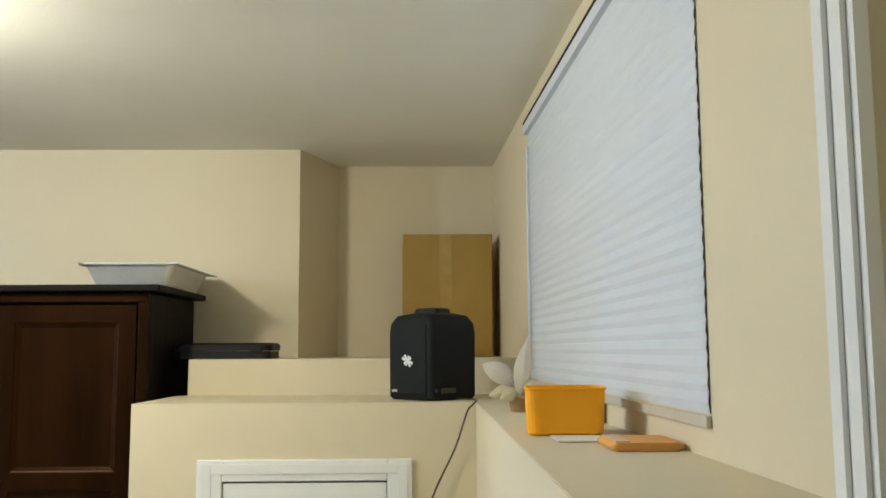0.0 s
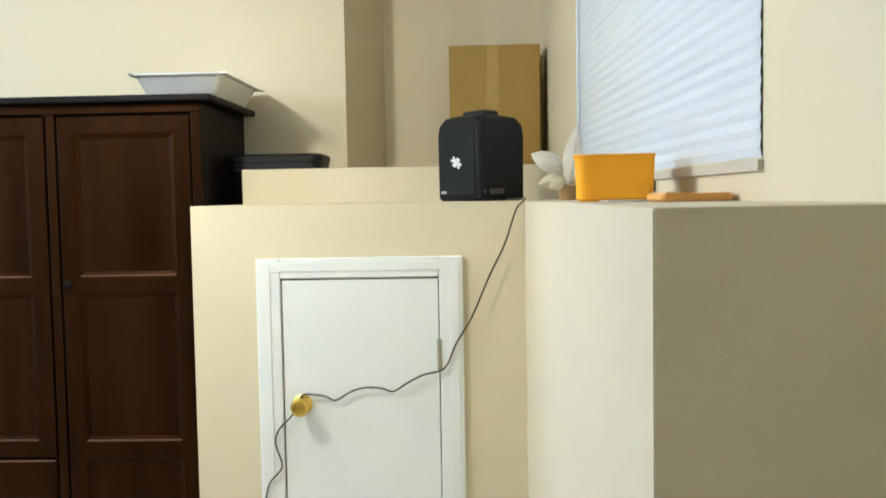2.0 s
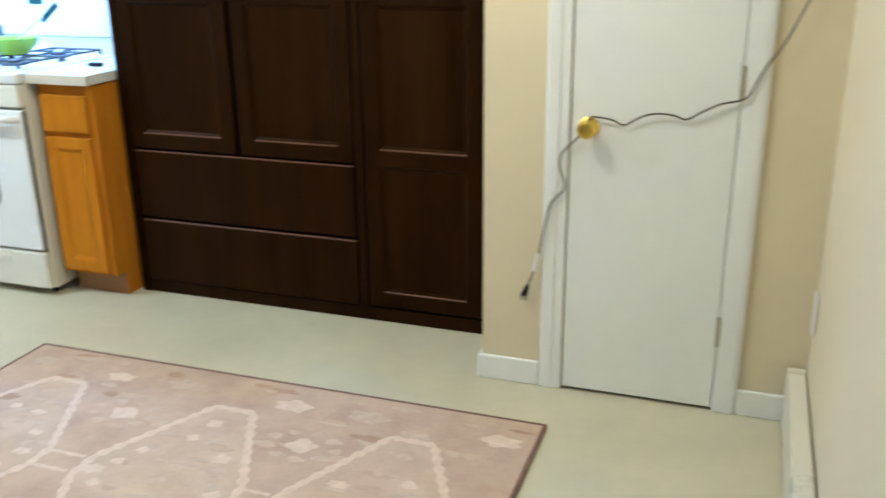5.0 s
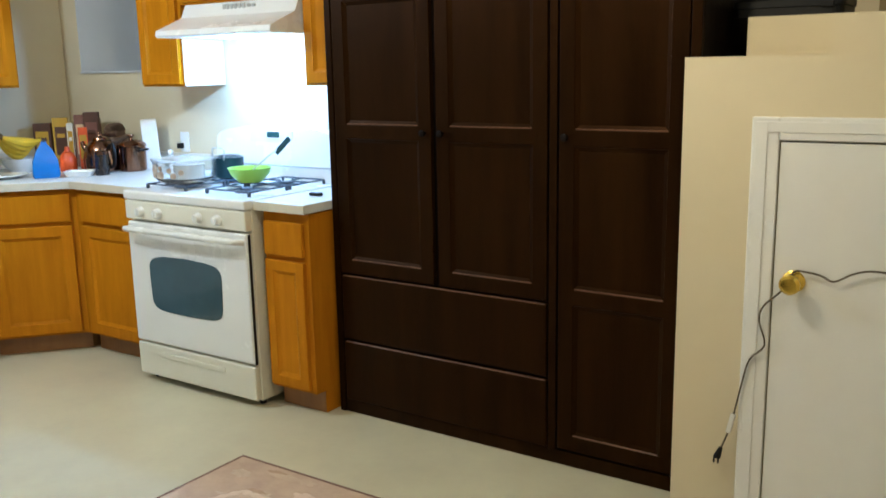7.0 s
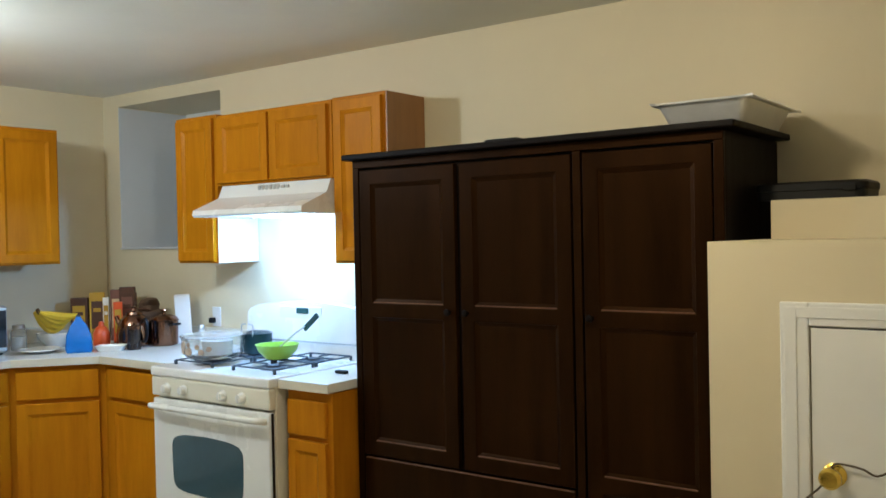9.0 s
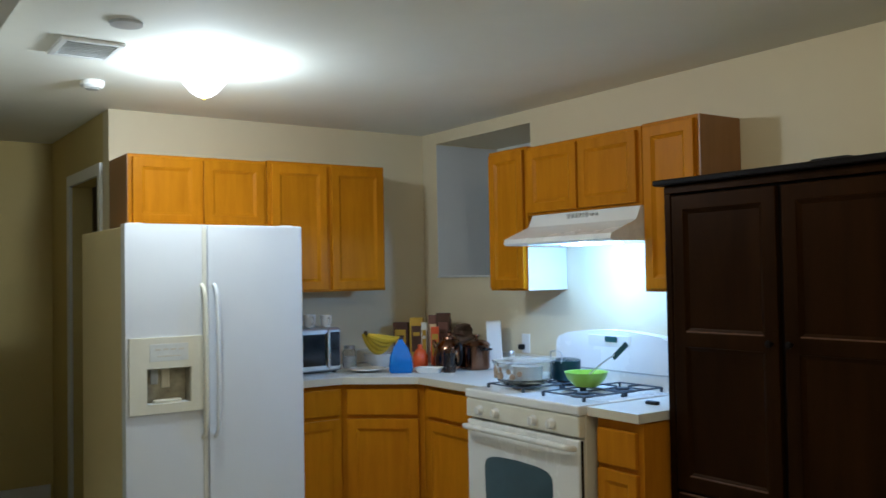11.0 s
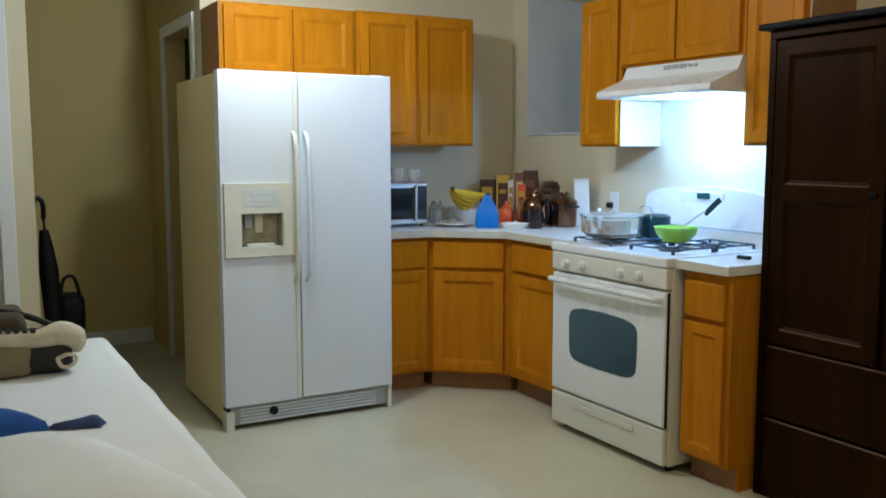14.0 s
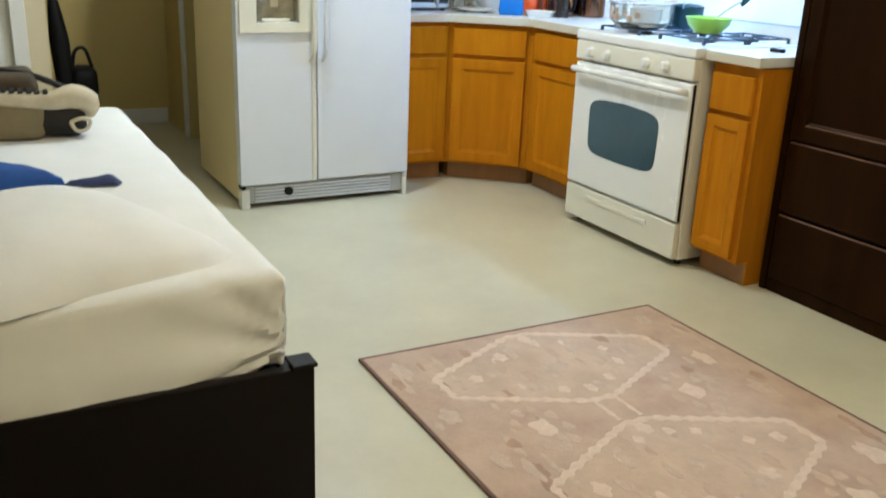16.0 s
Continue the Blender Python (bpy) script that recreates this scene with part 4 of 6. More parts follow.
single("remote_control", box(-1.50, -1.36, 2.84, 2.89, 1.8205, 1.838, 0.005), BLACK, (-1.43, 2.86, 1.8205), "flat black box lying on the wardrobe", "remote")
single("folded_cloth", box(-1.70, -1.53, 2.86, 2.97, 1.8205, 1.829, 0.004), DARKSIDE, (-1.61, 2.91, 1.8205), "thin dark folder lying on the wardrobe", "folder")

# ---- on the step and the ledge ----
case = thing("black_case", (-0.39, 3.12, 1.577), "flat black plastic case with rounded corners on the step", "case")
b = loft(bmesh.new(), [ring_rect(-0.40, 3.12, 0.166, 0.11, z, 0.03) for z in (1.578, 1.604)])
part("base", b, BLACK, case)
b = loft(bmesh.new(), [ring_rect(-0.40, 3.12, w, d, z, 0.03) for w, d, z in ((0.170, 0.114, 1.6055), (0.170, 0.114, 1.626), (0.162, 0.106, 1.633))])
part("lid", b, BLACK, case)
part("latch", box(-0.30, -0.26, 3.000, 3.006, 1.600, 1.618, 0.002), BLACK, case)

cb = thing("cardboard_box", (0.375, 3.53, 1.577), "tall brown cardboard box with a shiny tape seam", "box")
part("carton", box(0.216, 0.578, 3.45, 3.62, 1.5775, 2.07, 0.003), CARD, cb)
part("flap", box(0.219, 0.389, 3.4465, 3.4498, 1.59, 2.066, 0.001), CARD, cb)
part("flap", box(0.392, 0.575, 3.4465, 3.4498, 1.59, 2.066, 0.001), CARD, cb)
part("tape", box(0.365, 0.416, 3.4450, 3.4463, 1.60, 2.068), TAPE, cb, "clear glossy packing tape")

spk = thing("speaker", (0.32, 2.64, KZ), "cube-shaped black loudspeaker with rounded edges and a white emblem", "speaker")
sm = Matrix.Translation((0.330, 2.645, 0)) @ pose(0, 0, 0, 0, 0, -47) @ Matrix.Diagonal((1.04, 1.04, 1, 1))
b = bmesh.new()
loft(b, [ring_rect(0, 0, w, w, z, r) for w, z, r in ((0.088, KZ + 0.001, 0.02), (0.095, KZ + 0.010, 0.022), (0.096, KZ + 0.20, 0.022), (0.093, KZ + 0.232, 0.024), (0.082, KZ + 0.254, 0.03), (0.055, KZ + 0.262, 0.03))])
bmesh.ops.transform(b, matrix=sm, verts=b.verts[:])
part("shell", b, SPEAKER, spk, smooth=True)
b = bmesh.new()
loft(b, [ring_rect(0, 0, w, d, z, 0.012) for w, d, z in ((0.05, 0.034, KZ + 0.2622), (0.048, 0.032, KZ + 0.274), (0.042, 0.026, KZ + 0.278))])
bmesh.ops.transform(b, matrix=sm, verts=b.verts[:])
part("top_grip", b, BLACK, spk)
b = bmesh.new()
block(b, -0.076, 0.076, -0.0985, -0.0955, KZ + 0.02, KZ + 0.225, 0.001)
bmesh.ops.transform(b, matrix=sm @ pose(0, 0, 0, 0, 0, 0), verts=b.verts[:])
grille = part("grille", b, SPEAKER, spk, "black cloth grille")
b = bmesh.new()
for a, l in ((20, 0.024), (55, 0.022), (115, 0.016), (150, 0.018)):
    block(b, -l, l, -0.1005, -0.0988, -0.004, 0.004, 0.001, 1, m=pose(0.0, 0, KZ + 0.118, 0, a, 0))
bmesh.ops.transform(b, matrix=sm, verts=b.verts[:])
part("emblem", b, LOGO, grille, "small white abstract emblem")
b = bmesh.new()
block(b, -0.068, -0.045, -0.1000, -0.0986, KZ + 0.024, KZ + 0.032)
bmesh.ops.transform(b, matrix=sm, verts=b.verts[:])
part("name_bar", b, GREY, grille)
b = bmesh.new()
block(b, 0.0962, 0.0975, -0.06, 0.0, KZ + 0.022, KZ + 0.038)
block(b, 0.0962, 0.0978, -0.083, -0.073, KZ + 0.025, KZ + 0.035)
bmesh.ops.transform(b, matrix=sm, verts=b.verts[:])
part("port", b, DARKSTEEL, spk)

cord = thing("extension_lead", (0.1, KY - 0.02, 0.3), "dark brown power cord draped over the brass knob, plug hanging", "cable")
y = KY - 0.022
pts = [(0.392, 2.60, KZ + 0.006), (0.43, 2.54, KZ + 0.005), (0.455, KY - 0.004, KZ + 0.006), (0.444, y + 0.008, 1.448), (0.427, y, 1.427), (0.394, y, 1.33), (0.346, y, 1.233), (0.296, y, 1.119), (0.247, y, 1.038), (0.213, y, 0.967),
       (0.148, y, 0.947), (0.099, y, 0.922), (0.059, y, 0.899), (0.024, y, 0.909), (-0.025, y, 0.911), (-0.067, y, 0.899), (-0.111, y, 0.874), (-0.142, y, 0.886),
       (-0.181, y, 0.892), (-0.213, y - 0.004, 0.888), (-0.241, y, 0.833), (-0.285, y, 0.785), (-0.294, y, 0.742), (-0.277, y, 0.675), (-0.315, y, 0.627), (-0.331, y, 0.564), (-0.350, y, 0.463), (-0.366, y, 0.397), (-0.384, y, 0.345)]
part("cable", tube(pts, 0.0027, 6), CORD, cord, smooth=True)
b = bmesh.new()
block(b, -0.007, 0.007, -0.006, 0.006, -0.03, 0.03, 0.002, m=pose(-0.358, y, 0.43, 0, 12, 0))
part("tag", b, PAPER, cord, "white paper tag")
b = cyl(0.006, 0.011, (-0.383, y, 0.350), (-0.393, y, 0.318), 10)
block(b, -0.403, -0.399, y - 0.003, y + 0.003, 0.300, 0.320)
block(b, -0.391, -0.387, y - 0.003, y + 0.003, 0.300, 0.320)
part("plug", b, BLACK, cord)

tub = thing("orange_tub", (0.56, 1.49, KZ), "open orange plastic tub with rounded corners on the ledge", "tub")
b = bmesh.new()
tm = Matrix.Translation((0.560, 1.492, KZ)) @ pose(0, 0, 0, 0, 0, -7) @ Matrix.Diagonal((1.06, 1.0, 0.95, 1)) @ Matrix.Translation((0, 0, -KZ))
loft(b, [ring_rect(0, 0, w, d, z, 0.022) for w, d, z in ((0.058, 0.058, KZ + 0.001), (0.063, 0.063, KZ + 0.006), (0.066, 0.066, KZ + 0.083), (0.067, 0.067, KZ + 0.087), (0.063, 0.063, KZ + 0.087), (0.059, 0.059, KZ + 0.008))])
bmesh.ops.transform(b, matrix=tm, verts=b.verts[:])
part("wall", b, ORANGE, tub)
b = tube([tm @ Vector(p) for p in ring_rect(0, 0, 0.0665, 0.0665, KZ + 0.086, 0.022)] + [tm @ Vector(ring_rect(0, 0, 0.0665, 0.0665, KZ + 0.086, 0.022)[0])], 0.0022, 6, smooth_steps=1)
part("rim", b, ORANGE, tub)
single("paper_sheet", box(0.525, 0.615, 1.33, 1.425, KZ + 0.001, KZ + 0.003, m=None), PAPER, (0.545, 1.22, KZ), "small white sheet of paper under the tub", "paper")
env = thing("padded_envelope", (0.638, 1.255, KZ), "flat orange-tan padded envelope lying on the ledge", "envelope")
b = loft(bmesh.new(), [ring_rect(0.638, 1.255, w, 0.060, z, 0.008) for w, z in ((0.050, KZ + 0.001), (0.054, KZ + 0.005), (0.054, KZ + 0.009), (0.050, KZ + 0.013))])
part("pouch", b, MANILA, env)
part("flap", box(0.591, 0.612, 1.20, 1.305, KZ + 0.0128, KZ + 0.015), TAN, env)
blk = thing("wooden_block", (0.639, 1.725, KZ), "small brown wooden box under the blinds", "box")
part("case", box(0.614, 0.664, 1.70, 1.75, KZ + 0.001, KZ + 0.042, 0.003), BROWNBOX, blk)
part("lid", box(0.612, 0.666, 1.698, 1.752, KZ + 0.0425, KZ + 0.049, 0.002), BROWNBOX, blk)

pl = thing("flower_pot", (0.50, 2.05, KZ), "small brown pot with white and cream artificial petals", "plant")
part("pot", lathe([(0.0, 0.001), (0.020, 0.001), (0.026, 0.034), (0.028, 0.036), (0.025, 0.036), (0.02, 0.028), (0, 0.028)], (0.535, 2.05, KZ), 20), BROWNBOX, pl, smooth=True)
def leaf(parent, p0, p1, width, bulge, material):
    """A pointed, cupped petal from p0 to p1."""
    b = bmesh.new()
    p0, p1 = Vector(p0), Vector(p1)
    d = p1 - p0
    s = d.cross(Vector((0.3, -1, 0.2))).normalized()
    n = s.cross(d).normalized()
    rows = []
    for i in range(9):
        t = i / 8
        w = width * math.sin(math.pi * min(1, t * 0.97 + 0.03)) ** 0.8
        c = p0 + d * t + n * bulge * math.sin(math.pi * t)
        rows.append([b.verts.new(c + s * w * k + n * (-abs(k) * w * 0.4 + e)) for e in (0, 0.0015) for k in (-1, -0.5, 0, 0.5, 1)])
    for a, c in zip(rows, rows[1:]):
        for k in (0, 1, 2, 3, 5, 6, 7, 8):
            b.faces.new((a[k], a[k + 1], c[k + 1], c[k]))
        b.faces.new((a[0], a[5], c[5], c[0]))
        b.faces.new((a[4], a[9], c[9], c[4]))
    return part("petal", b, material, parent, smooth=True)
q = (0.535, 2.05, KZ + 0.036)
leaf(pl, (0.532, 2.04, KZ + 0.045), (0.558, 2.03, KZ + 0.185), 0.015, 0.012, PETAL)
leaf(pl, (0.535, 2.04, KZ + 0.04), (0.550, 2.02, KZ + 0.165), 0.022, 0.010, PETAL)
leaf(pl, (0.532, 2.05, KZ + 0.07), (0.445, 2.03, KZ + 0.115), 0.026, 0.014, PETAL)
leaf(pl, (0.530, 2.05, KZ + 0.055), (0.460, 2.02, KZ + 0.040), 0.018, 0.012, CREAMPETAL)
leaf(pl, (0.532, 2.05, KZ + 0.055), (0.485, 2.01, KZ + 0.030), 0.016, 0.010, CREAMPETAL)
leaf(pl, (0.535, 2.05, KZ + 0.05), (0.575, 2.03, KZ + 0.075), 0.016, 0.010, PETAL)
part("stem", tube([(0.535, 2.05, KZ + 0.028), (0.514, 2.046, KZ + 0.06), (0.540, 2.04, KZ + 0.10)], 0.003, 6), BANANATIP, pl)

# ---- blinds ----
bl = thing("window_blinds", (east(1.88) - 0.02, 1.88, 1.53), "closed white horizontal slat blinds over the window", "blinds")
part("headrail", ebox(bmesh.new(), 1.095, 2.665, 2.287, 2.317, 0.001, 0.018), BLIND, bl)
part("valance_line", ebox(bmesh.new(), 1.095, 2.665, 2.3175, 2.326, 0.001, 0.019), DARKSIDE, bl, "thin dark strip above the headrail")
zz, count = 1.530, 31
for k in range(count):
    z = zz + k * (2.281 - zz) / (count - 1)
    b = bmesh.new()
    rows = []
    sag = 0.0015 * math.sin(k * 1.7)
    for y_ in (1.098, 1.88, 2.660):
        e = [(0.0014, -0.0140), (0.0046, 0.0), (0.0030, 0.0140)]
        rows.append([b.verts.new((east(y_) - d, y_, z + h + sag * (1 if y_ == 1.88 else 0))) for d, h in e] + [b.verts.new((east(y_) - d + 0.0012, y_, z + h)) for d, h in e])
    for a, c in zip(rows, rows[1:]):
        for i, j in ((0, 1), (1, 2), (5, 4), (4, 3), (3, 0), (2, 5)):
            b.faces.new((a[i], a[j], c[j], c[i]))
    part("slat", b, BLIND, bl)
part("bottom_rail", ebox(bmesh.new(), 1.096, 2.663, 1.497, 1.513, 0.001, 0.008), BLINDRAIL, bl, "pale taupe bottom rail")
part("tilt_wand", cyl(0.004, 0.004, (east(2.63) - 0.012, 2.63, 1.62), (east(2.63) - 0.012, 2.63, 2.24), 8), BLIND, bl)

# ---- bed ----
bed = thing("bed", (-2.5, -0.35, 0), "low bed with a black-brown frame and a white fitted sheet", "bed")
fb = bmesh.new()
block(fb, -1.422, -1.392, -1.32, 0.640, 0.02, 0.388, 0.004)
part("footboard", fb, BEDWOOD, bed, "black-brown footboard")
part("corner_cap", box(-1.448, -1.386, 0.590, 0.646, 0.389, 0.398, 0.003), BEDWOOD, bed)
part("side_rail", box(-3.70, -1.423, 0.60, 0.634, 0.14, 0.34, 0.004), BEDWOOD, bed)
part("side_rail", box(-3.70, -1.423, -1.31, -1.276, 0.14, 0.34, 0.004), BEDWOOD, bed)
part("slat_base", box(-3.70, -1.4235, -1.275, 0.599, 0.28, 0.335), BEDWOOD, bed)
for x in (-3.68, -1.44):
    for y_ in (-1.28, 0.60):
        part("leg", box(x - 0.03, x + 0.03, y_ - 0.03, y_ + 0.03, 0, 0.14 if x < -2 else 0.02), BEDWOOD, bed)


def cushion(x0, x1, y0, y1, z0, z1, r, nx, ny, nz, amp, freq, seed):
    """A rounded, softly wrinkled block of cloth."""
    b = bmesh.new()
    grid = {}
    def at(i, j, k):
        key = (i, j, k)
        if key not in grid:
            p = Vector((x0 + (x1 - x0) * i / nx, y0 + (y1 - y0) * j / ny, z0 + (z1 - z0) * k / nz))
            c = Vector((min(max(p.x, x0 + r), x1 - r), min(max(p.y, y0 + r), y1 - r), min(max(p.z, z0 + r), z1 - r)))
            d = p - c
            if d.length > 1e-6:
                p = c + d.normalized() * r
            s = noise.noise(Vector((p.x * freq + seed, p.y * freq, p.z * freq * 2.2)))
            p = p + (p - Vector(((x0 + x1) / 2, (y0 + y1) / 2, (z0 + z1) / 2))).normalized() * s * amp
            grid[key] = b.verts.new(p)
        return grid[key]
    for i in range(nx):
        for j in range(ny):
            for k in (0, nz):
                b.faces.new((at(i, j, k), at(i + 1, j, k), at(i + 1, j + 1, k), at(i, j + 1, k)))
    for i in range(nx):
        for k in range(nz):
            for j in (0, ny):
                b.faces.new((at(i, j, k), at(i + 1, j, k), at(i + 1, j, k + 1), at(i, j, k + 1)))
    for j in range(ny):
        for k in range(nz):
            for i in (0, nx):
                b.faces.new((at(i, j, k), at(i, j + 1, k), at(i, j + 1, k + 1), at(i, j, k + 1)))
    return b


mt = thing("mattress", (-2.58, -0.33, 0.336), "mattress in a white fitted sheet with gathered corners", "mattress")
b = cushion(-3.66, -1.492, -1.27, 0.618, 0.337, 0.572, 0.035, 80, 70, 16, 0.006, 5.0, 3.1)
for v in b.verts:
    # gathers that fan out from the lower corner at the foot
    if v.co.x > -1.56:
        ang = math.atan2(v.co.z - 0.40, 0.66 - v.co.y)
        reach = math.exp(-((0.63 - v.co.y) / 0.30) ** 2)
        v.co.x += 0.007 * math.sin(ang * 16) * reach
        # the loose hem swells out towards the footboard
        low = max(0.0, min(1.0, 1 - (v.co.z - 0.385) / 0.16))
        v.co.x += 0.068 * low ** 1.3 * max(0.0, min(1.0, (0.61 - v.co.y) / 0.16)) * max(0.0, (v.co.x + 1.56) / 0.068)
        if v.co.z < 0.395 and v.co.y < 0.60:
            v.co.z += 0.014 * low
        # and the whole foot end bows a little along its length
        v.co.x += 0.045 * max(0.0, min(1.0, (0.50 - v.co.y) / 0.45)) * max(0.0, min(1.0, (v.co.x + 1.56) / 0.06))
        v.co.x = min(v.co.x, -1.426 if v.co.z < 0.3885 else -1.400)
        v.co.z -= 0.012 * math.sin(max(0.0, 0.6 - v.co.y) * 2.4) if v.co.z < 0.42 else 0
part("sheet", b, SHEET, mt, smooth=True)
b = tube([(-1.512, 0.609, 0.55), (-1.505, 0.609, 0.48), (-1.503, 0.608, 0.42), (-1.500, 0.605, 0.40)], 0.006, 6)
part("seam", b, SHEET, mt, "stitched corner seam", smooth=True)

pil = thing("pillow", (-1.74, 0.18, 0.575), "soft ivory pillow near the foot of the bed", "pillow")
b = bmesh.new()
n = 26
hw, hd, th = 0.355, 0.395, 0.100
rows = {}
for s in (1, -1):
    for i in range(n + 1):
        for j in range(n + 1):
            u, v_ = -1 + 2 * i / n, -1 + 2 * j / n
            f = max(0.0, (1 - abs(u) ** 2.6) * (1 - abs(v_) ** 2.6)) ** 0.72
            edge = i in (0, n) or j in (0, n)
            if edge and s < 0:
                rows[(s, i, j)] = rows[(1, i, j)]
                continue
            pull = 1 - 0.06 * (1 - u * u) * abs(v_) ** 3
            pull2 = 1 - 0.06 * (1 - v_ * v_) * abs(u) ** 3
            z = 0.003 + (th * f if s > 0 else -0.0025 * min(1.0, 2.5 * f)) + (0.008 * noise.noise(Vector((u * 2.2, v_ * 2.2, 4))) if s > 0 and not edge else 0)
            rows[(s, i, j)] = b.verts.new((u * hw * pull2 * math.sqrt(1 - 0.16 * v_ ** 6), v_ * hd * pull * math.sqrt(1 - 0.16 * u ** 6), z))
    for i in range(n):
        for j in range(n):
            q = [rows[(s, i, j)], rows[(s, i + 1, j)], rows[(s, i + 1, j + 1)], rows[(s, i, j + 1)]]
            b.faces.new(q)
a = math.degrees(math.atan2(-0.50, 0.17))
bmesh.ops.transform(b, matrix=pose(-1.868, 0.125, 0.566, 0, 0, a), verts=b.verts[:])
part("case", b, PILLOW, pil, smooth=True)

cl = thing("blue_cloth", (-2.5, 0.0, 0.577), "dark blue folded cloth with a narrow tail behind the pillow", "cloth")


def draped(outline, z0, thick, seed):
    """A soft folded cloth piece lying flat, domed and a little wavy."""
    b = prism(outline, 0, 0.004)
    bmesh.ops.triangulate(b, faces=b.faces[:])
    bmesh.ops.subdivide_edges(b, edges=b.edges[:], cuts=4, use_grid_fill=True)
    edges = list(zip(outline, outline[1:] + outline[:1]))
    for v in b.verts:
        near = 1.0
        for p, q in edges:
            d = Vector(q) - Vector(p)
            k = max(0.0, min(1.0, (v.co.xy - Vector(p)).dot(d) / d.length_squared))
            near = min(near, (v.co.xy - Vector(p) - d * k).length)
        up = 1 - math.exp(-near / 0.02)
        if v.co.z > 0.002:
            v.co.z += thick * up + 0.006 * up * noise.noise(Vector((v.co.x * 14 + seed, v.co.y * 14, 0)))
        v.co.z += z0
    return b


part("body", draped([(-2.36, -0.35), (-2.70, -0.35), (-2.66, 0.06), (-2.56, 0.165), (-2.45, 0.235), (-2.385, 0.266), (-2.362, 0.260), (-2.345, 0.10)], 0.577, 0.045, 1.0), BLUE, cl, smooth=True)
part("tail", draped([(-2.385, 0.266), (-2.366, 0.262), (-2.345, 0.33), (-2.327, 0.395), (-2.352, 0.412), (-2.412, 0.404), (-2.392, 0.33)], 0.5772, 0.026, 4.0), DULLBLUE, cl, "dull blue tail end", smooth=True)

bag = thing("shoulder_bag", (-3.1, 0.08, 0.573), "tan canvas bag with a cream flap and dark dashes", "bag")
part("body", cushion(-3.32, -3.02, -0.10, 0.31, 0.575, 0.72, 0.03, 14, 16, 8, 0.012, 7, 1.0), BAGTAN, bag, smooth=True)
part("pocket", cushion(-3.34, -3.03, 0.22, 0.47, 0.577, 0.725, 0.05, 14, 12, 8, 0.014, 9, 2.0), BAGDARK, bag, "dark brown side pocket", smooth=True)
b = tube([(-3.10, -0.12, 0.755), (-3.06, 0.05, 0.752), (-3.04, 0.20, 0.735), (-3.04, 0.33, 0.725), (-3.05, 0.42, 0.738), (-3.07, 0.475, 0.71), (-3.10, 0.485, 0.655)], [0.03, 0.032, 0.032, 0.036, 0.050, 0.050, 0.022], 12)
part("flap_roll", b, BAGCREAM, bag, "rolled cream flap", smooth=True)
part("top", cushion(-3.36, -3.06, -0.12, 0.30, 0.74, 0.83, 0.035, 14, 16, 6, 0.012, 7, 5.0), BAGBROWN, bag, smooth=True)
b = bmesh.new()
for k in range(15):
    y_ = -0.11 + k * 0.030
    x, z = -3.078 + 0.040 * min(1.0, (y_ + 0.11) / 0.30), 0.797 - 0.030 * max(0.0, (y_ + 0.05) / 0.38)
    block(b, x - 0.004, x + 0.022, y_, y_ + 0.018, z - 0.006, z + 0.004, 0.002, 1, m=pose(x, 0, z, 0, 35, 0) @ pose(-x, 0, -z))
part("trim_band", b, BAGDARK, bag, "band of dark dashes")
part("strap", tube([(-3.16, 0.16, 0.835), (-3.13, 0.26, 0.822), (-3.12, 0.34, 0.792), (-3.13, 0.40, 0.76)], 0.013, 8), BAGDARK, bag, smooth=True)
part("ring", tube([(-3.02, 0.40, 0.64), (-3.015, 0.44, 0.655), (-3.03, 0.475, 0.64), (-3.02, 0.46, 0.61), (-3.015, 0.42, 0.605), (-3.02, 0.40, 0.64)], 0.008, 6), BAGCREAM, bag, smooth=True)

bag.scale = (0.86, 0.86, 0.86)

# ---- rug ----
rug = thing("rug", (-1.185, 1.63, 0), "faded dusty pink patterned rug with cream stepped medallions", "rug")
RX0, RX1, RY0, RY1 = -2.115, -0.255, 1.045, 2.222
part("field", box(RX0 + 0.012, RX1 - 0.012, RY0 + 0.012, RY1 - 0.012, 0.001, 0.009, 0.002), RUG, rug)
b = bmesh.new()
block(b, RX0, RX1, RY0, RY0 + 0.012, 0.001, 0.0095, 0.003)
block(b, RX0, RX1, RY1 - 0.012, RY1, 0.001, 0.0095, 0.003)
block(b, RX0, RX0 + 0.012, RY0 + 0.012, RY1 - 0.012, 0.001, 0.0095, 0.003)
block(b, RX1 - 0.012, RX1, RY0 + 0.012, RY1 - 0.012, 0.001, 0.0095, 0.003)
part("binding", b, RUG_EDGE, rug, "dark woven edge binding")
part("end_band", box(RX0 + 0.013, RX0 + 0.075, RY0 + 0.013, RY1 - 0.013, 0.0085, 0.0088), RUG_RED, rug, "rose end band")
rnd = random.Random(7)
CY = 1.605


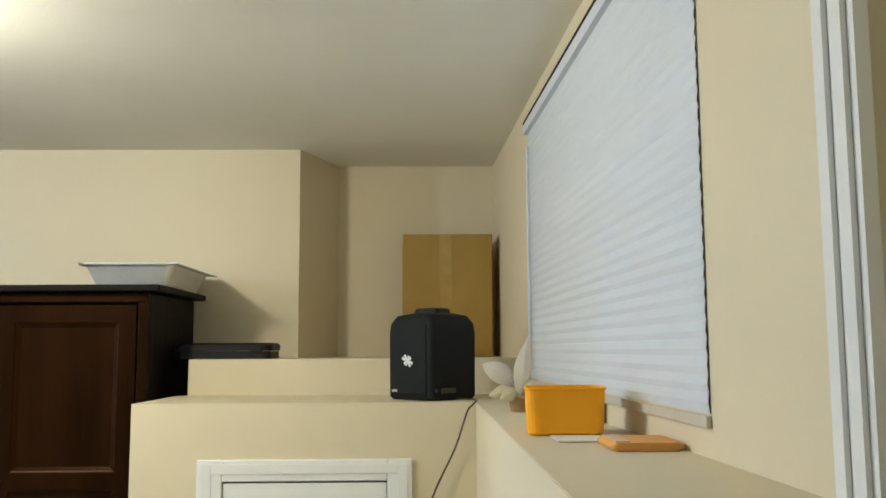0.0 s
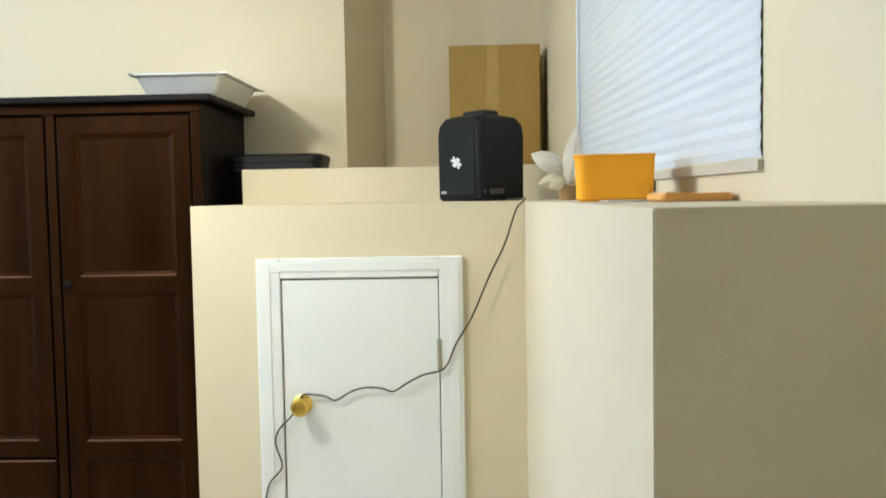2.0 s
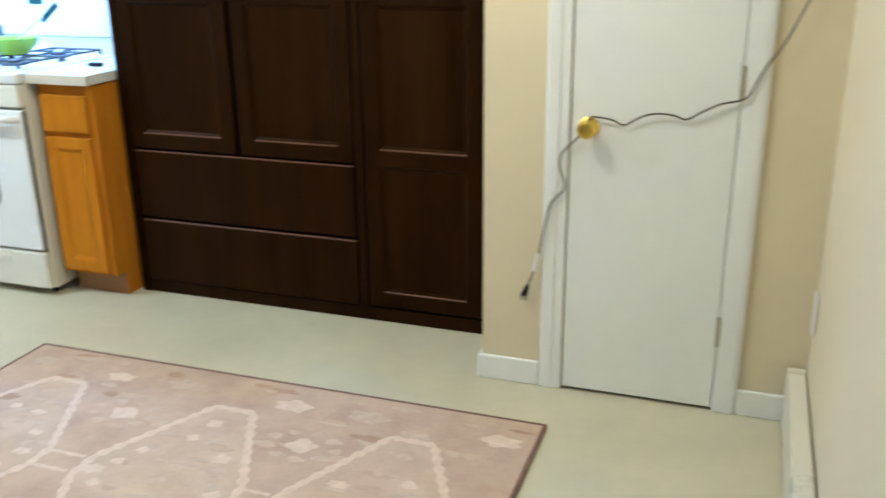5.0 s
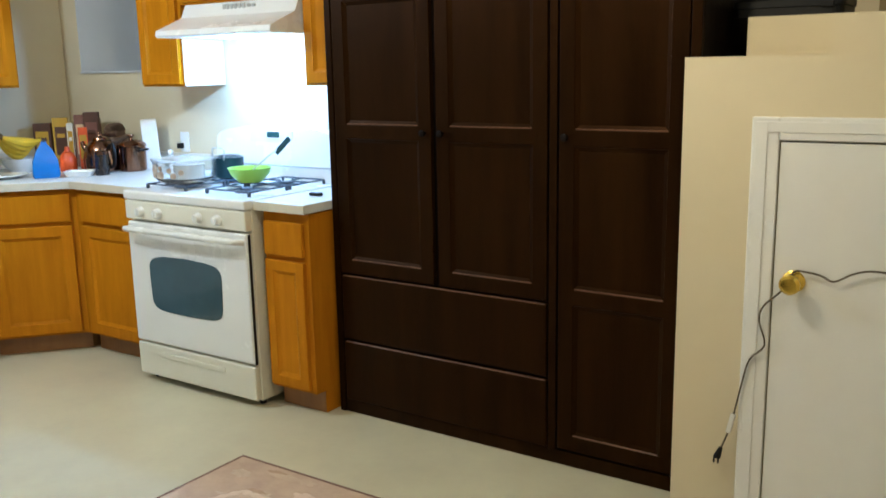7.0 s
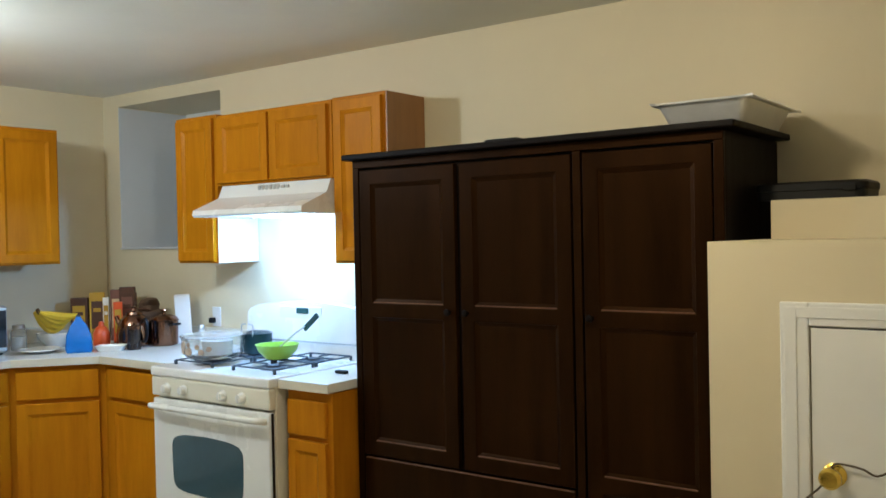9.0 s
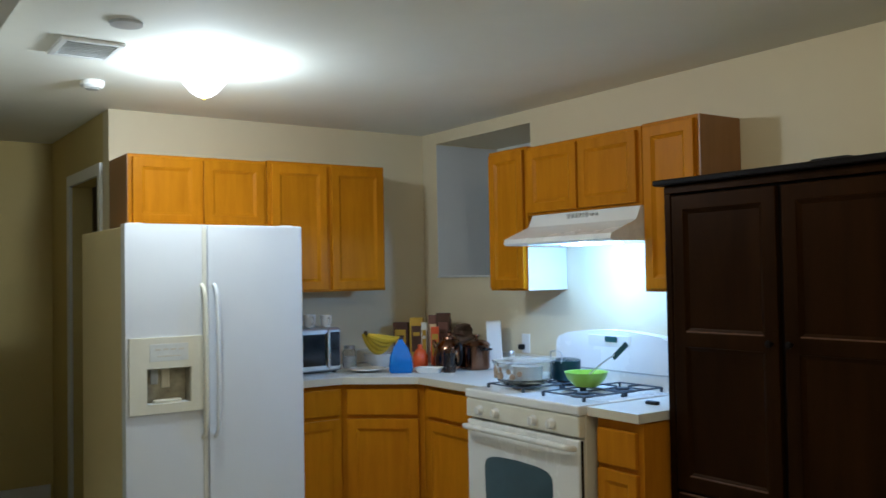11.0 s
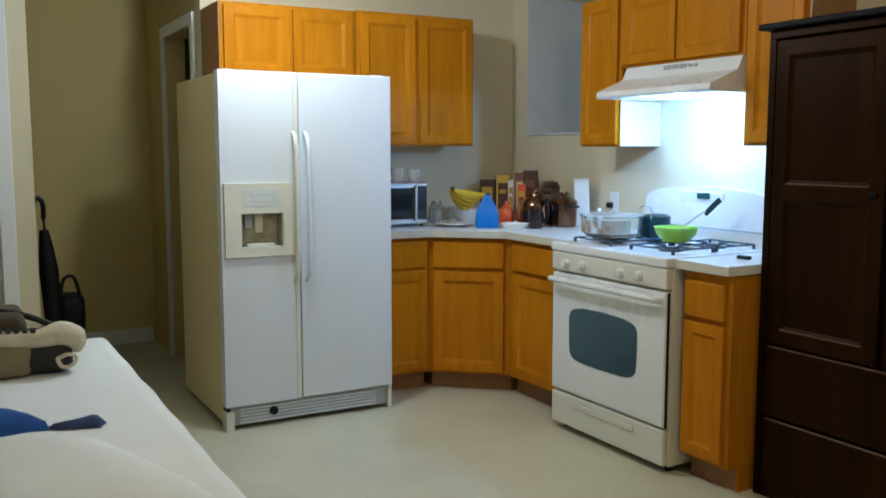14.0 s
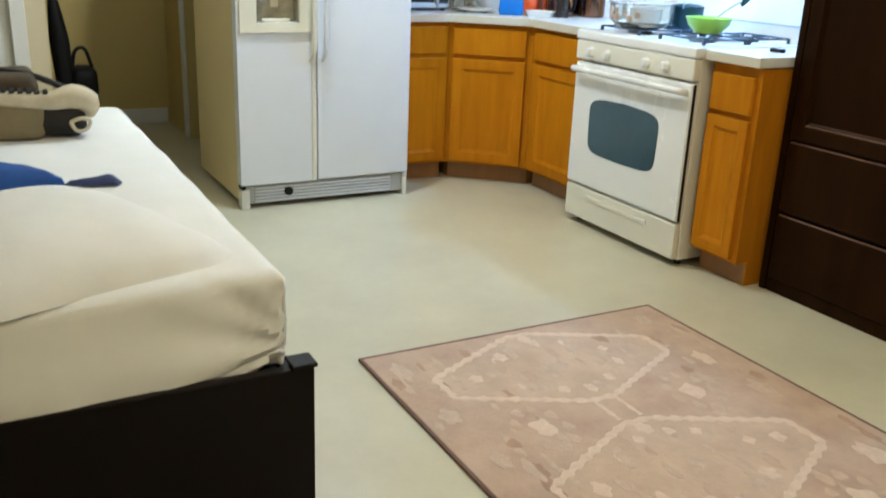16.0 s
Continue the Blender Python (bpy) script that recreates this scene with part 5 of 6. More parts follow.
def woven_line(points, half, closed=True):
    """One connected band with the stepped edges of knotted pile."""
    b = bmesh.new()
    line = []
    for (x0, y0), (x1, y1) in zip(points, points[1:] + (points[:1] if closed else [])):
        steps = max(1, round(math.hypot(x1 - x0, y1 - y0) / 0.012))
        nx, ny = -(y1 - y0), x1 - x0
        n = math.hypot(nx, ny)
        line += [(x0 + (x1 - x0) * k / steps, y0 + (y1 - y0) * k / steps, nx / n, ny / n) for k in range(steps)]
    rows = []
    for k, (x, y_, nx, ny) in enumerate(line):
        s = half * (1.0 if (k // 2) % 2 else 0.62) * (0.85 + 0.3 * rnd.random())
        rows.append([b.verts.new((x + nx * s * q, y_ + ny * s * q, z)) for q, z in ((-1, 0.0088), (-0.8, 0.0100), (0.8, 0.0100), (1, 0.0088))])
    for k in range(len(rows) if closed else len(rows) - 1):
        r0, r1 = rows[k], rows[(k + 1) % len(rows)]
        for c in range(3):
            b.faces.new((r0[c], r0[c + 1], r1[c + 1], r1[c]))
    return b


def tuft(x, y_, w, h, petals, material, label=""):
    """A small uneven woven figure lying in the pile."""
    n = petals * 6
    ph = rnd.random() * 6.28
    ring = []
    for k in range(n):
        a = 2 * math.pi * k / n
        r = 1 + 0.15 * math.cos(a * petals + ph) + (rnd.random() - 0.5) * 0.22
        ring.append((x + math.cos(a) * w * r, y_ + math.sin(a) * h * r))
    part("flower", prism(ring, 0.0086, 0.0094 + rnd.random() * 0.0004), material, rug, label)


for cx in (-1.825, -1.195, -0.605):
    ring = [(cx + sx * (0.240 if c else 0.066), CY + sy * (0.045 if c else 0.402)) for sx, sy, c in ((1, 1, 1), (1, 1, 0), (-1, 1, 0), (-1, 1, 1), (-1, -1, 1), (-1, -1, 0), (1, -1, 0), (1, -1, 1))]
    part("medallion", prism([(cx + (x - cx) * 0.97, CY + (y_ - CY) * 0.97) for x, y_ in ring], 0.0085, 0.0091), RUG_TAN, rug, "faded tan medallion")
    part("medallion_outline", woven_line(ring, 0.016), RUG_CREAM, rug, "stepped cream outline")
    for dx, dy in ((-0.115, 0.14), (-0.195, 0.005), (0.0, 0.305), (-0.12, -0.14), (0.105, 0.14), (0.11, -0.13), (-0.015, -0.295), (0.185, 0.0), (0, 0.02)):
        tuft(cx + dx + (rnd.random() - 0.5) * 0.02, CY + dy + (rnd.random() - 0.5) * 0.02, 0.022 + rnd.random() * 0.012, 0.015 + rnd.random() * 0.008, rnd.choice((4, 5, 6)), rnd.choice((RUG_CREAM, RUG_FAINT, RUG_FAINT, RUG_CREAM)))
    for k in range(11):
        # a string of ovals just inside the outline
        a = 2 * math.pi * (k + 0.35 * rnd.random()) / 11
        tuft(cx + 0.165 * math.cos(a), CY + 0.235 * math.sin(a) * (1 - 0.25 * abs(math.cos(a))), 0.017 + rnd.random() * 0.009, 0.014 + rnd.random() * 0.006, rnd.choice((3, 4)), rnd.choice((RUG_CREAM, RUG_CREAM, RUG_FAINT)), "small cream oval")
    for k in range(16):
        a = rnd.random() * 6.28
        q = math.sqrt(rnd.random())
        tuft(cx + 0.17 * q * math.cos(a), CY + 0.27 * q * math.sin(a), 0.02 + rnd.random() * 0.03, 0.008 + rnd.random() * 0.012, rnd.choice((3, 5)), rnd.choice((RUG_FAINT, RUG_FAINT, RUG)), "faint worn patch")
for x0, x1 in ((-1.575, -1.445), (-0.945, -0.855)):
    for s in (-1, 1):
        part("medallion_link", woven_line([(x0, CY + s * 0.038), (x1, CY + s * 0.038)], 0.009, False), RUG_CREAM, rug)
for cx in (-1.51, -0.90):
    for cy in (1.345, 1.885):
        tuft(cx, cy, 0.045, 0.034, 4, RUG_CREAM, "small faded flower")
        for k in range(9):
            a = 2 * math.pi * k / 9
            tuft(cx + 0.105 * math.cos(a), cy + 0.070 * math.sin(a), 0.018 + rnd.random() * 0.012, 0.012 + rnd.random() * 0.006, 3, rnd.choice((RUG_FAINT, RUG_TAN, RUG_FAINT)), "faint petal of a rosette")
for cx in (-1.985, -1.66, -1.415, -1.03, -0.77, -0.38):
    for cy in (1.14, 2.095):
        tuft(cx + (rnd.random() - 0.5) * 0.05, cy + (rnd.random() - 0.5) * 0.03, 0.040 + rnd.random() * 0.03, 0.024 + rnd.random() * 0.014, rnd.choice((5, 6)), rnd.choice((RUG_FAINT, RUG_FAINT, RUG_CREAM)), "small faded flower")
for k in range(90):
    x, y_ = RX0 + 0.10 + rnd.random() * (RX1 - RX0 - 0.16), rnd.choice((1.10, 1.21, 1.27, 1.37, 1.86, 1.97, 2.03, 2.16)) + (rnd.random() - 0.5) * 0.03
    tuft(x, y_, 0.02 + rnd.random() * 0.04, 0.007 + rnd.random() * 0.012, rnd.choice((3, 5)), rnd.choice((RUG_RED, RUG_TAN, RUG_FAINT)), "faint worn patch")

# ---- on the counter ----
mw = thing("microwave", (-4.48, 2.28, 0.91), "silver countertop microwave with a black glass door", "microwave")
part("case", box(-4.68, -4.315, 2.075, 2.505, 0.920, 1.168, 0.008), STEEL, mw)
dm = part("door", box(-4.315, -4.298, 2.079, 2.425, 0.926, 1.162, 0.006), STEEL, mw)
part("window", box(-4.299, -4.2955, 2.100, 2.405, 0.955, 1.135, 0.001), MWGLASS, dm, "black glass")
part("handle", box(-4.297, -4.275, 2.407, 2.423, 0.945, 1.145, 0.005), STEEL, dm)
cp = part("control_panel", box(-4.315, -4.298, 2.427, 2.502, 0.926, 1.162, 0.006), STEEL, mw)
part("keypad", box(-4.299, -4.2955, 2.436, 2.494, 0.950, 1.145, 0.001), MWGLASS, cp)
for y_ in (2.10, 2.48):
    for x in (-4.65, -4.34):
        part("foot", cyl(0.012, 0.012, (x, y_, 0.9105), (x, y_, 0.921), 10), BLACK, mw)


def cup(x, y_, z, r, h, material, label):
    c = thing("cup", (x, y_, z), label, "cup", "cups on the microwave")
    part("bowl", lathe([(0, 0.001), (r * 0.7, 0.001), (r * 0.95, h * 0.35), (r, h), (r * 0.92, h), (r * 0.85, h * 0.4), (r * 0.5, 0.01), (0, 0.008)], (x, y_, z), 24), material, c, smooth=True)
    part("handle", tube([(x + r * 0.9, y_, z + h * 0.8), (x + r * 1.5, y_, z + h * 0.75), (x + r * 1.55, y_, z + h * 0.35), (x + r * 0.85, y_, z + h * 0.25)], 0.005, 8), material, c, smooth=True)


cup(-4.47, 2.235, 1.168, 0.042, 0.10, CHINA, "white china cup on the microwave")
cup(-4.45, 2.38, 1.168, 0.036, 0.075, CHINA, "small white china cup on the microwave")

cup(-4.40, 2.462, 1.168, 0.034, 0.070, CHINA, "small white china cup on the microwave")

jar = thing("glass_jar", (-4.43, 2.63, 0.91), "small clear glass jar with a metal lid", "jar")
part("jar_body", lathe([(0, 0.002), (0.038, 0.002), (0.042, 0.012), (0.042, 0.10), (0.030, 0.118), (0.026, 0.118), (0.036, 0.098), (0.037, 0.012), (0, 0.008)], (-4.43, 2.63, 0.91), 24), CLEAR, jar, smooth=True)
part("contents", cyl(0.034, 0.034, (-4.43, 2.63, 0.92), (-4.43, 2.63, 0.985), 20), PAPER, jar)
part("lid", cyl(0.032, 0.032, (-4.43, 2.63, 1.029), (-4.43, 2.63, 1.048), 20), STEEL, jar)

bw = single("fruit_bowl", lathe([(0, 0.001), (0.05, 0.001), (0.055, 0.008), (0.095, 0.05), (0.105, 0.082), (0.099, 0.082), (0.088, 0.052), (0.05, 0.014), (0, 0.012)], (-4.40, 2.83, 0.91), 32),
            CHINA, (-4.40, 2.83, 0.91), "white china bowl holding bananas", "bowl", smooth=True)
bn = thing("banana_bunch", (-4.40, 2.83, 0.975), "bunch of ripe yellow bananas in the bowl", "bananas")
for k in range(4):
    # each one sags from the shared stem over the bowl's rim
    pts = []
    for i in range(9):
        t = i / 8
        pts.append((-4.362 - 0.018 * k + 0.012 * math.sin(3 * t + k), 2.716 + (0.222 - 0.012 * k) * t, 1.112 - math.sin(math.pi * t * 0.74) * (0.036 + 0.024 * k)))
    part("banana", tube(pts, [0.009, 0.017, 0.023, 0.026, 0.027, 0.025, 0.020, 0.013, 0.006], 8), BANANA, bn, smooth=True)
part("stem", tube([(-4.372, 2.722, 1.106), (-4.37, 2.712, 1.120), (-4.368, 2.706, 1.130)], 0.011, 8), BANANATIP, bn, smooth=True)

pouch = thing("blue_pouch", (-4.03, 2.74, 0.91), "bright blue plastic pouch with a pinched top", "bag")
b = bmesh.new()
pm = Matrix.Translation((-4.035, 2.745, 0.91)) @ pose(0, 0, 0, 0, 0, 58)
loft(b, [ring_rect(0, 0, w, d, z, r) for w, d, z, r in ((0.060, 0.036, 0.001, 0.008), (0.068, 0.042, 0.02, 0.010), (0.062, 0.038, 0.09, 0.008), (0.042, 0.022, 0.140, 0.005), (0.016, 0.010, 0.178, 0.003), (0.012, 0.005, 0.192, 0.002))])
bmesh.ops.transform(b, matrix=pm, verts=b.verts[:])
part("pouch_body", b, BRIGHTBLUE, pouch, smooth=True)
b = box(-0.010, 0.010, -0.007, 0.007, 0.186, 0.200, 0.003, m=pm)
part("cap", b, INK, pouch)

bot = thing("sauce_bottle", (-4.16, 2.96, 0.91), "squat orange-red plastic bottle", "bottle")
part("bottle_body", lathe([(0, 0.001), (0.040, 0.001), (0.045, 0.012), (0.045, 0.075), (0.030, 0.105), (0.018, 0.115), (0, 0.116)], (-4.16, 2.96, 0.91), 24), RED, bot, smooth=True)
part("cap", cyl(0.016, 0.012, (-4.16, 2.96, 1.026), (-4.16, 2.96, 1.050), 16), RED, bot)

dish = bmesh.new()
dmx = Matrix.Translation((-3.93, 2.87, 0.91)) @ pose(0, 0, 0, 0, 0, 40)
loft(dish, [ring_rect(0, 0, w, d, z, 0.015) for w, d, z in ((0.060, 0.040, 0.001), (0.075, 0.052, 0.026), (0.078, 0.055, 0.030), (0.070, 0.048, 0.027), (0.056, 0.038, 0.008))])
bmesh.ops.transform(dish, matrix=dmx, verts=dish.verts[:])
single("serving_dish", dish, CHINA, (-3.93, 2.87, 0.91), "shallow white rectangular dish", "dish")
single("dinner_plate", lathe([(0, 0.001), (0.06, 0.001), (0.085, 0.010), (0.11, 0.018), (0.108, 0.022), (0.08, 0.013), (0, 0.010)], (-4.22, 2.63, 0.91), 36), CHINA, (-4.22, 2.63, 0.91), "white dinner plate on the counter", "plate", smooth=True)

ket = thing("kettle", (-4.0, 3.06, 0.91), "coppery polished steel kettle with a dark handle", "kettle")
kx, ky = -4.0, 3.06
part("kettle_body", lathe([(0, 0.001), (0.080, 0.001), (0.094, 0.012), (0.096, 0.07), (0.084, 0.13), (0.056, 0.170), (0.046, 0.174), (0, 0.175)], (kx, ky, 0.91), 32), COPPER, ket, smooth=True)
part("lid", lathe([(0.046, 0.1755), (0.040, 0.190), (0.015, 0.198), (0.010, 0.210), (0.016, 0.219), (0, 0.225)], (kx, ky, 0.91), 24), COPPER, ket, smooth=True)
part("handle", tube([(kx + 0.08, ky - 0.01, 1.045), (kx + 0.125, ky - 0.015, 1.065), (kx + 0.138, ky - 0.015, 1.01), (kx + 0.122, ky - 0.012, 0.955), (kx + 0.092, ky - 0.01, 0.94)], 0.010, 8), BLACK, ket, smooth=True)
part("spout", tube([(kx - 0.06, ky - 0.02, 1.0), (kx - 0.10, ky - 0.03, 1.04), (kx - 0.115, ky - 0.035, 1.075)], [0.02, 0.014, 0.010], 10), COPPER, ket, smooth=True)
can = thing("canister", (-3.86, 2.96, 0.91), "dark polished steel canister", "canister")
part("can_body", cyl(0.036, 0.036, (-3.86, 2.96, 0.9105), (-3.86, 2.96, 1.02), 24), DARKSTEEL, can)
part("lid", lathe([(0.037, 0), (0.037, 0.014), (0.030, 0.02), (0.008, 0.022), (0.008, 0.034), (0, 0.036)], (-3.86, 2.96, 1.0205), 20), COPPER, can, smooth=True)

tote = thing("cloth_bag", (-4.1, 3.24, 0.91), "tan and brown woven cloth bag standing on the counter", "bag")
part("bag_body", cushion(-4.18, -4.045, 3.17, 3.30, 0.911, 1.10, 0.03, 12, 10, 10, 0.020, 11, 8.0), WOVEN, tote, smooth=True)
part("bag_top", cushion(-4.15, -4.055, 3.18, 3.28, 1.085, 1.165, 0.03, 8, 8, 6, 0.030, 14, 3.0), WOVEN, tote, "gathered brown top", smooth=True)
part("tie", tube([(-4.14, 3.17, 1.10), (-4.09, 3.165, 1.105), (-4.045, 3.20, 1.10)], 0.006, 6), BROWNCARD, tote)


def carton(x, y_, w, d, h, turn_, material, band, label):
    c = thing("food_carton", (x, y_, 0.91), label, "box", "food cartons in the corner")
    m = Matrix.Translation((x, y_, 0.91)) @ pose(0, 0, 0, 0, 0, turn_)
    part("carton_body", box(-w / 2, w / 2, -d / 2, d / 2, 0.001, h, 0.003, m=m), material, c)
    part("label_panel", box(-w * 0.36, w * 0.36, -d / 2 - 0.0015, -d / 2 - 0.0003, h * 0.25, h * 0.82, m=m), band, c)
    part("print_bar", box(-w * 0.25, w * 0.25, -d / 2 - 0.003, -d / 2 - 0.0016, h * 0.6, h * 0.68, m=m), material, c)


carton(-4.54, 3.07, 0.10, 0.055, 0.255, 38, BROWNCARD, YELLOWBOX, "brown and yellow printed food carton")
carton(-4.46, 3.13, 0.085, 0.05, 0.285, 52, YELLOWBOX, BROWNCARD, "yellow printed food carton")
carton(-4.40, 3.15, 0.035, 0.04, 0.255, 50, PAPER, YELLOWBOX, "slim white and yellow food carton")
carton(-4.36, 3.19, 0.060, 0.05, 0.30, 50, PINKBOX, TAN, "pinkish brown printed food carton")
carton(-4.29, 3.22, 0.085, 0.05, 0.315, 46, BROWNCARD, PINKBOX, "dark brown printed food carton")
carton(-4.24, 3.12, 0.050, 0.04, 0.235, 56, RED, YELLOWBOX, "small red and yellow food carton")
carton(-4.37, 3.29, 0.07, 0.05, 0.275, 40, PINKBOX, BROWNCARD, "rose-brown printed food carton")

white = thing("paper_carton", (-3.83, 3.27, 0.91), "tall plain white carton standing by the wall", "box")
wm = Matrix.Translation((-3.83, 3.27, 0.91)) @ pose(0, 0, 0, 0, -2.5, 50)
part("carton_body", box(-0.042, 0.042, -0.03, 0.03, 0.003, 0.275, 0.003, m=wm), PAPER, white)
part("end_flap", box(-0.040, 0.040, -0.028, 0.028, 0.2755, 0.279, m=wm), PAPER, white)
single("power_strip", box(-4.17, -3.94, NORTH - 0.045, NORTH - 0.0215, 1.001, 1.040, 0.003), BLACK, (-3.98, NORTH - 0.03, 1.0), "black strip resting on the upstand", "strip")
outl = thing("wall_outlet", (-3.62, NORTH, 1.08), "white wall outlet with a plug in it", "outlet")
part("plate", box(-3.705, -3.635, NORTH - 0.006, NORTH - 0.0005, 1.005, 1.115, 0.002), TRIM, outl)
part("plug", box(-3.705, -3.675, NORTH - 0.035, NORTH - 0.0062, 1.025, 1.055, 0.004), BLACK, outl)
shk = thing("salt_shaker", (-3.66, 3.25, 0.91), "small clear shaker with a steel cap", "shaker")
part("shaker_body", cyl(0.022, 0.018, (-3.66, 3.25, 0.9105), (-3.66, 3.25, 1.0), 16), CHINA, shk)
part("cap", lathe([(0.019, 0), (0.019, 0.015), (0.012, 0.026), (0, 0.028)], (-3.66, 3.25, 1.0005), 16), STEEL, shk, smooth=True)

spot = thing("stockpot", (-3.93, 3.16, 0.91), "dark copper-brown lidded pot beside the kettle", "pot")
part("pot_body", lathe([(0, 0.001), (0.066, 0.001), (0.074, 0.010), (0.076, 0.135), (0.080, 0.138), (0.080, 0.144), (0.072, 0.144), (0.069, 0.012), (0, 0.010)], (-3.88, 3.17, 0.91), 32), COPPER, spot, smooth=True)
part("lid", lathe([(0.079, 0.1445), (0.070, 0.158), (0.035, 0.172), (0.010, 0.175), (0.009, 0.186), (0.018, 0.193), (0.016, 0.201), (0, 0.203)], (-3.88, 3.17, 0.91), 32), COPPER, spot, smooth=True)
for sgn in (-1, 1):
    part("handle", tube([(-3.88 + sgn * 0.074, 3.150, 1.025), (-3.88 + sgn * 0.112, 3.145, 1.032), (-3.88 + sgn * 0.112, 3.190, 1.032), (-3.88 + sgn * 0.074, 3.190, 1.025)], 0.006, 8), BLACK, spot, smooth=True)

# ---- on the stove ----
cas = thing("glass_casserole", (-3.01, 2.80, 0.948), "round clear glass casserole with brown floral print and lid", "pot")
gz = 0.9405
part("dish", lathe([(0, 0), (0.11, 0), (0.135, 0.02), (0.146, 0.10), (0.152, 0.103), (0.152, 0.107), (0.140, 0.105), (0.128, 0.024), (0.10, 0.008), (0, 0.008)], (-3.01, 2.80, gz), 40), CLEAR, cas, smooth=True)
part("lid", lathe([(0.153, 0.108), (0.150, 0.112), (0.06, 0.118), (0.014, 0.119), (0.014, 0.126), (0, 0.128)], (-3.01, 2.80, gz), 40), CLEAR, cas, smooth=True)
part("food", cyl(0.066, 0.072, (-2.965, 2.785, gz + 0.010), (-2.965, 2.785, gz + 0.085), 28), CHINA, cas, "milky inner container")
for a_, h, r_ in ((236, 0.050, 0.024), (246, 0.036, 0.013), (252, 0.066, 0.025), (263, 0.042, 0.015), (270, 0.074, 0.012), (270, 0.044, 0.020), (290, 0.064, 0.013), (297, 0.040, 0.016), (218, 0.060, 0.026), (312, 0.055, 0.014)):
    rr = 0.1375 + h * 0.10
    aa = radians(a_)
    m = Matrix.Translation((-3.01 + math.cos(aa) * rr, 2.80 + math.sin(aa) * rr, gz + h)) @ pose(0, 0, 0, 0, 0, a_) @ pose(0, 0, 0, 0, 90, 0)
    part("floral_print", lathe([(0, 0), (r_, -0.002), (r_ * 0.9, 0.0012), (0, 0.0015)], (0, 0, 0), 9, m), FLOWER, cas)

pot = thing("saucepot", (-2.985, 3.03, 0.948), "dark teal enamel pot with wire handles", "pot")
px_, py_ = -2.965, 3.03
part("pot_body", lathe([(0, 0), (0.064, 0), (0.070, 0.01), (0.072, 0.092), (0.075, 0.095), (0.069, 0.095), (0.066, 0.012), (0, 0.008)], (px_, py_, gz), 28), TEAL, pot, smooth=True)
for s in (-1, 1):
    part("handle", tube([(px_ + s * 0.035, py_ - 0.062, gz + 0.085), (px_ + s * 0.04, py_ - 0.064, gz + 0.135), (px_ + s * 0.01, py_ - 0.064, gz + 0.143)], 0.003, 6), STEEL, pot)
part("lid", lathe([(0.073, 0.096), (0.05, 0.105), (0.012, 0.109), (0, 0.109)], (px_, py_, gz), 28), CLEAR, pot, smooth=True)

gb = single("mixing_bowl", lathe([(0, 0), (0.055, 0), (0.060, 0.006), (0.088, 0.035), (0.098, 0.064), (0.102, 0.065), (0.095, 0.064), (0.082, 0.035), (0.052, 0.010), (0, 0.008)], (-2.72, 2.93, gz), 36),
            LIME, (-2.72, 2.93, gz), "lime green plastic bowl on the stove grate", "bowl", smooth=True)
sp = thing("spatula", (-2.69, 2.95, 0.975), "dark teal spatula leaning in the green bowl", "utensil")
part("handle", tube([(-2.735, 2.955, 0.985), (-2.69, 3.02, 1.05), (-2.66, 3.07, 1.085)], 0.004, 8), STEEL, sp, smooth=True)
b = bmesh.new()
block(b, -0.013, 0.013, -0.003, 0.003, 0, 0.105, 0.005, m=Matrix.Translation((-2.672, 3.056, 1.062)) @ pose(0, 0, 0, -8, 47, 0))
part("blade", b, TEAL, sp, "dark flat blade")
single("lighter", box(-2.30, -2.24, 2.86, 2.885, 0.9105, 0.925, 0.004), BLACK, (-2.27, 2.87, 0.91), "small black lighter on the counter end", "lighter")

# ---- ceiling fixtures ----
def dome_light(place, label):
    x, y_, z = place
    c = thing("ceiling_light", (x, y_, z), label, "ceiling light", "flush ceiling lights")
    part("base_ring", lathe([(0.0, -0.001), (0.088, -0.001), (0.090, -0.012), (0.086, -0.023), (0.0, -0.023)], place, 40), TRIM, c, smooth=True)
    o = part("shade", lathe([(0.095, -0.024), (0.112, -0.038), (0.108, -0.065), (0.082, -0.100), (0.055, -0.130), (0.026, -0.148), (0.0, -0.152)], place, 40), GLOW, c, "lit frosted glass shade", smooth=True)
    o.visible_shadow = False
    part("finial", lathe([(0.008, -0.1525), (0.010, -0.160), (0, -0.165)], place, 12), BRASS, c, smooth=True)


dome_light(KITCHEN_LAMP, "lit flush dome light over the kitchen")
dome_light(ROOM_LAMP, "lit flush dome light over the rug")

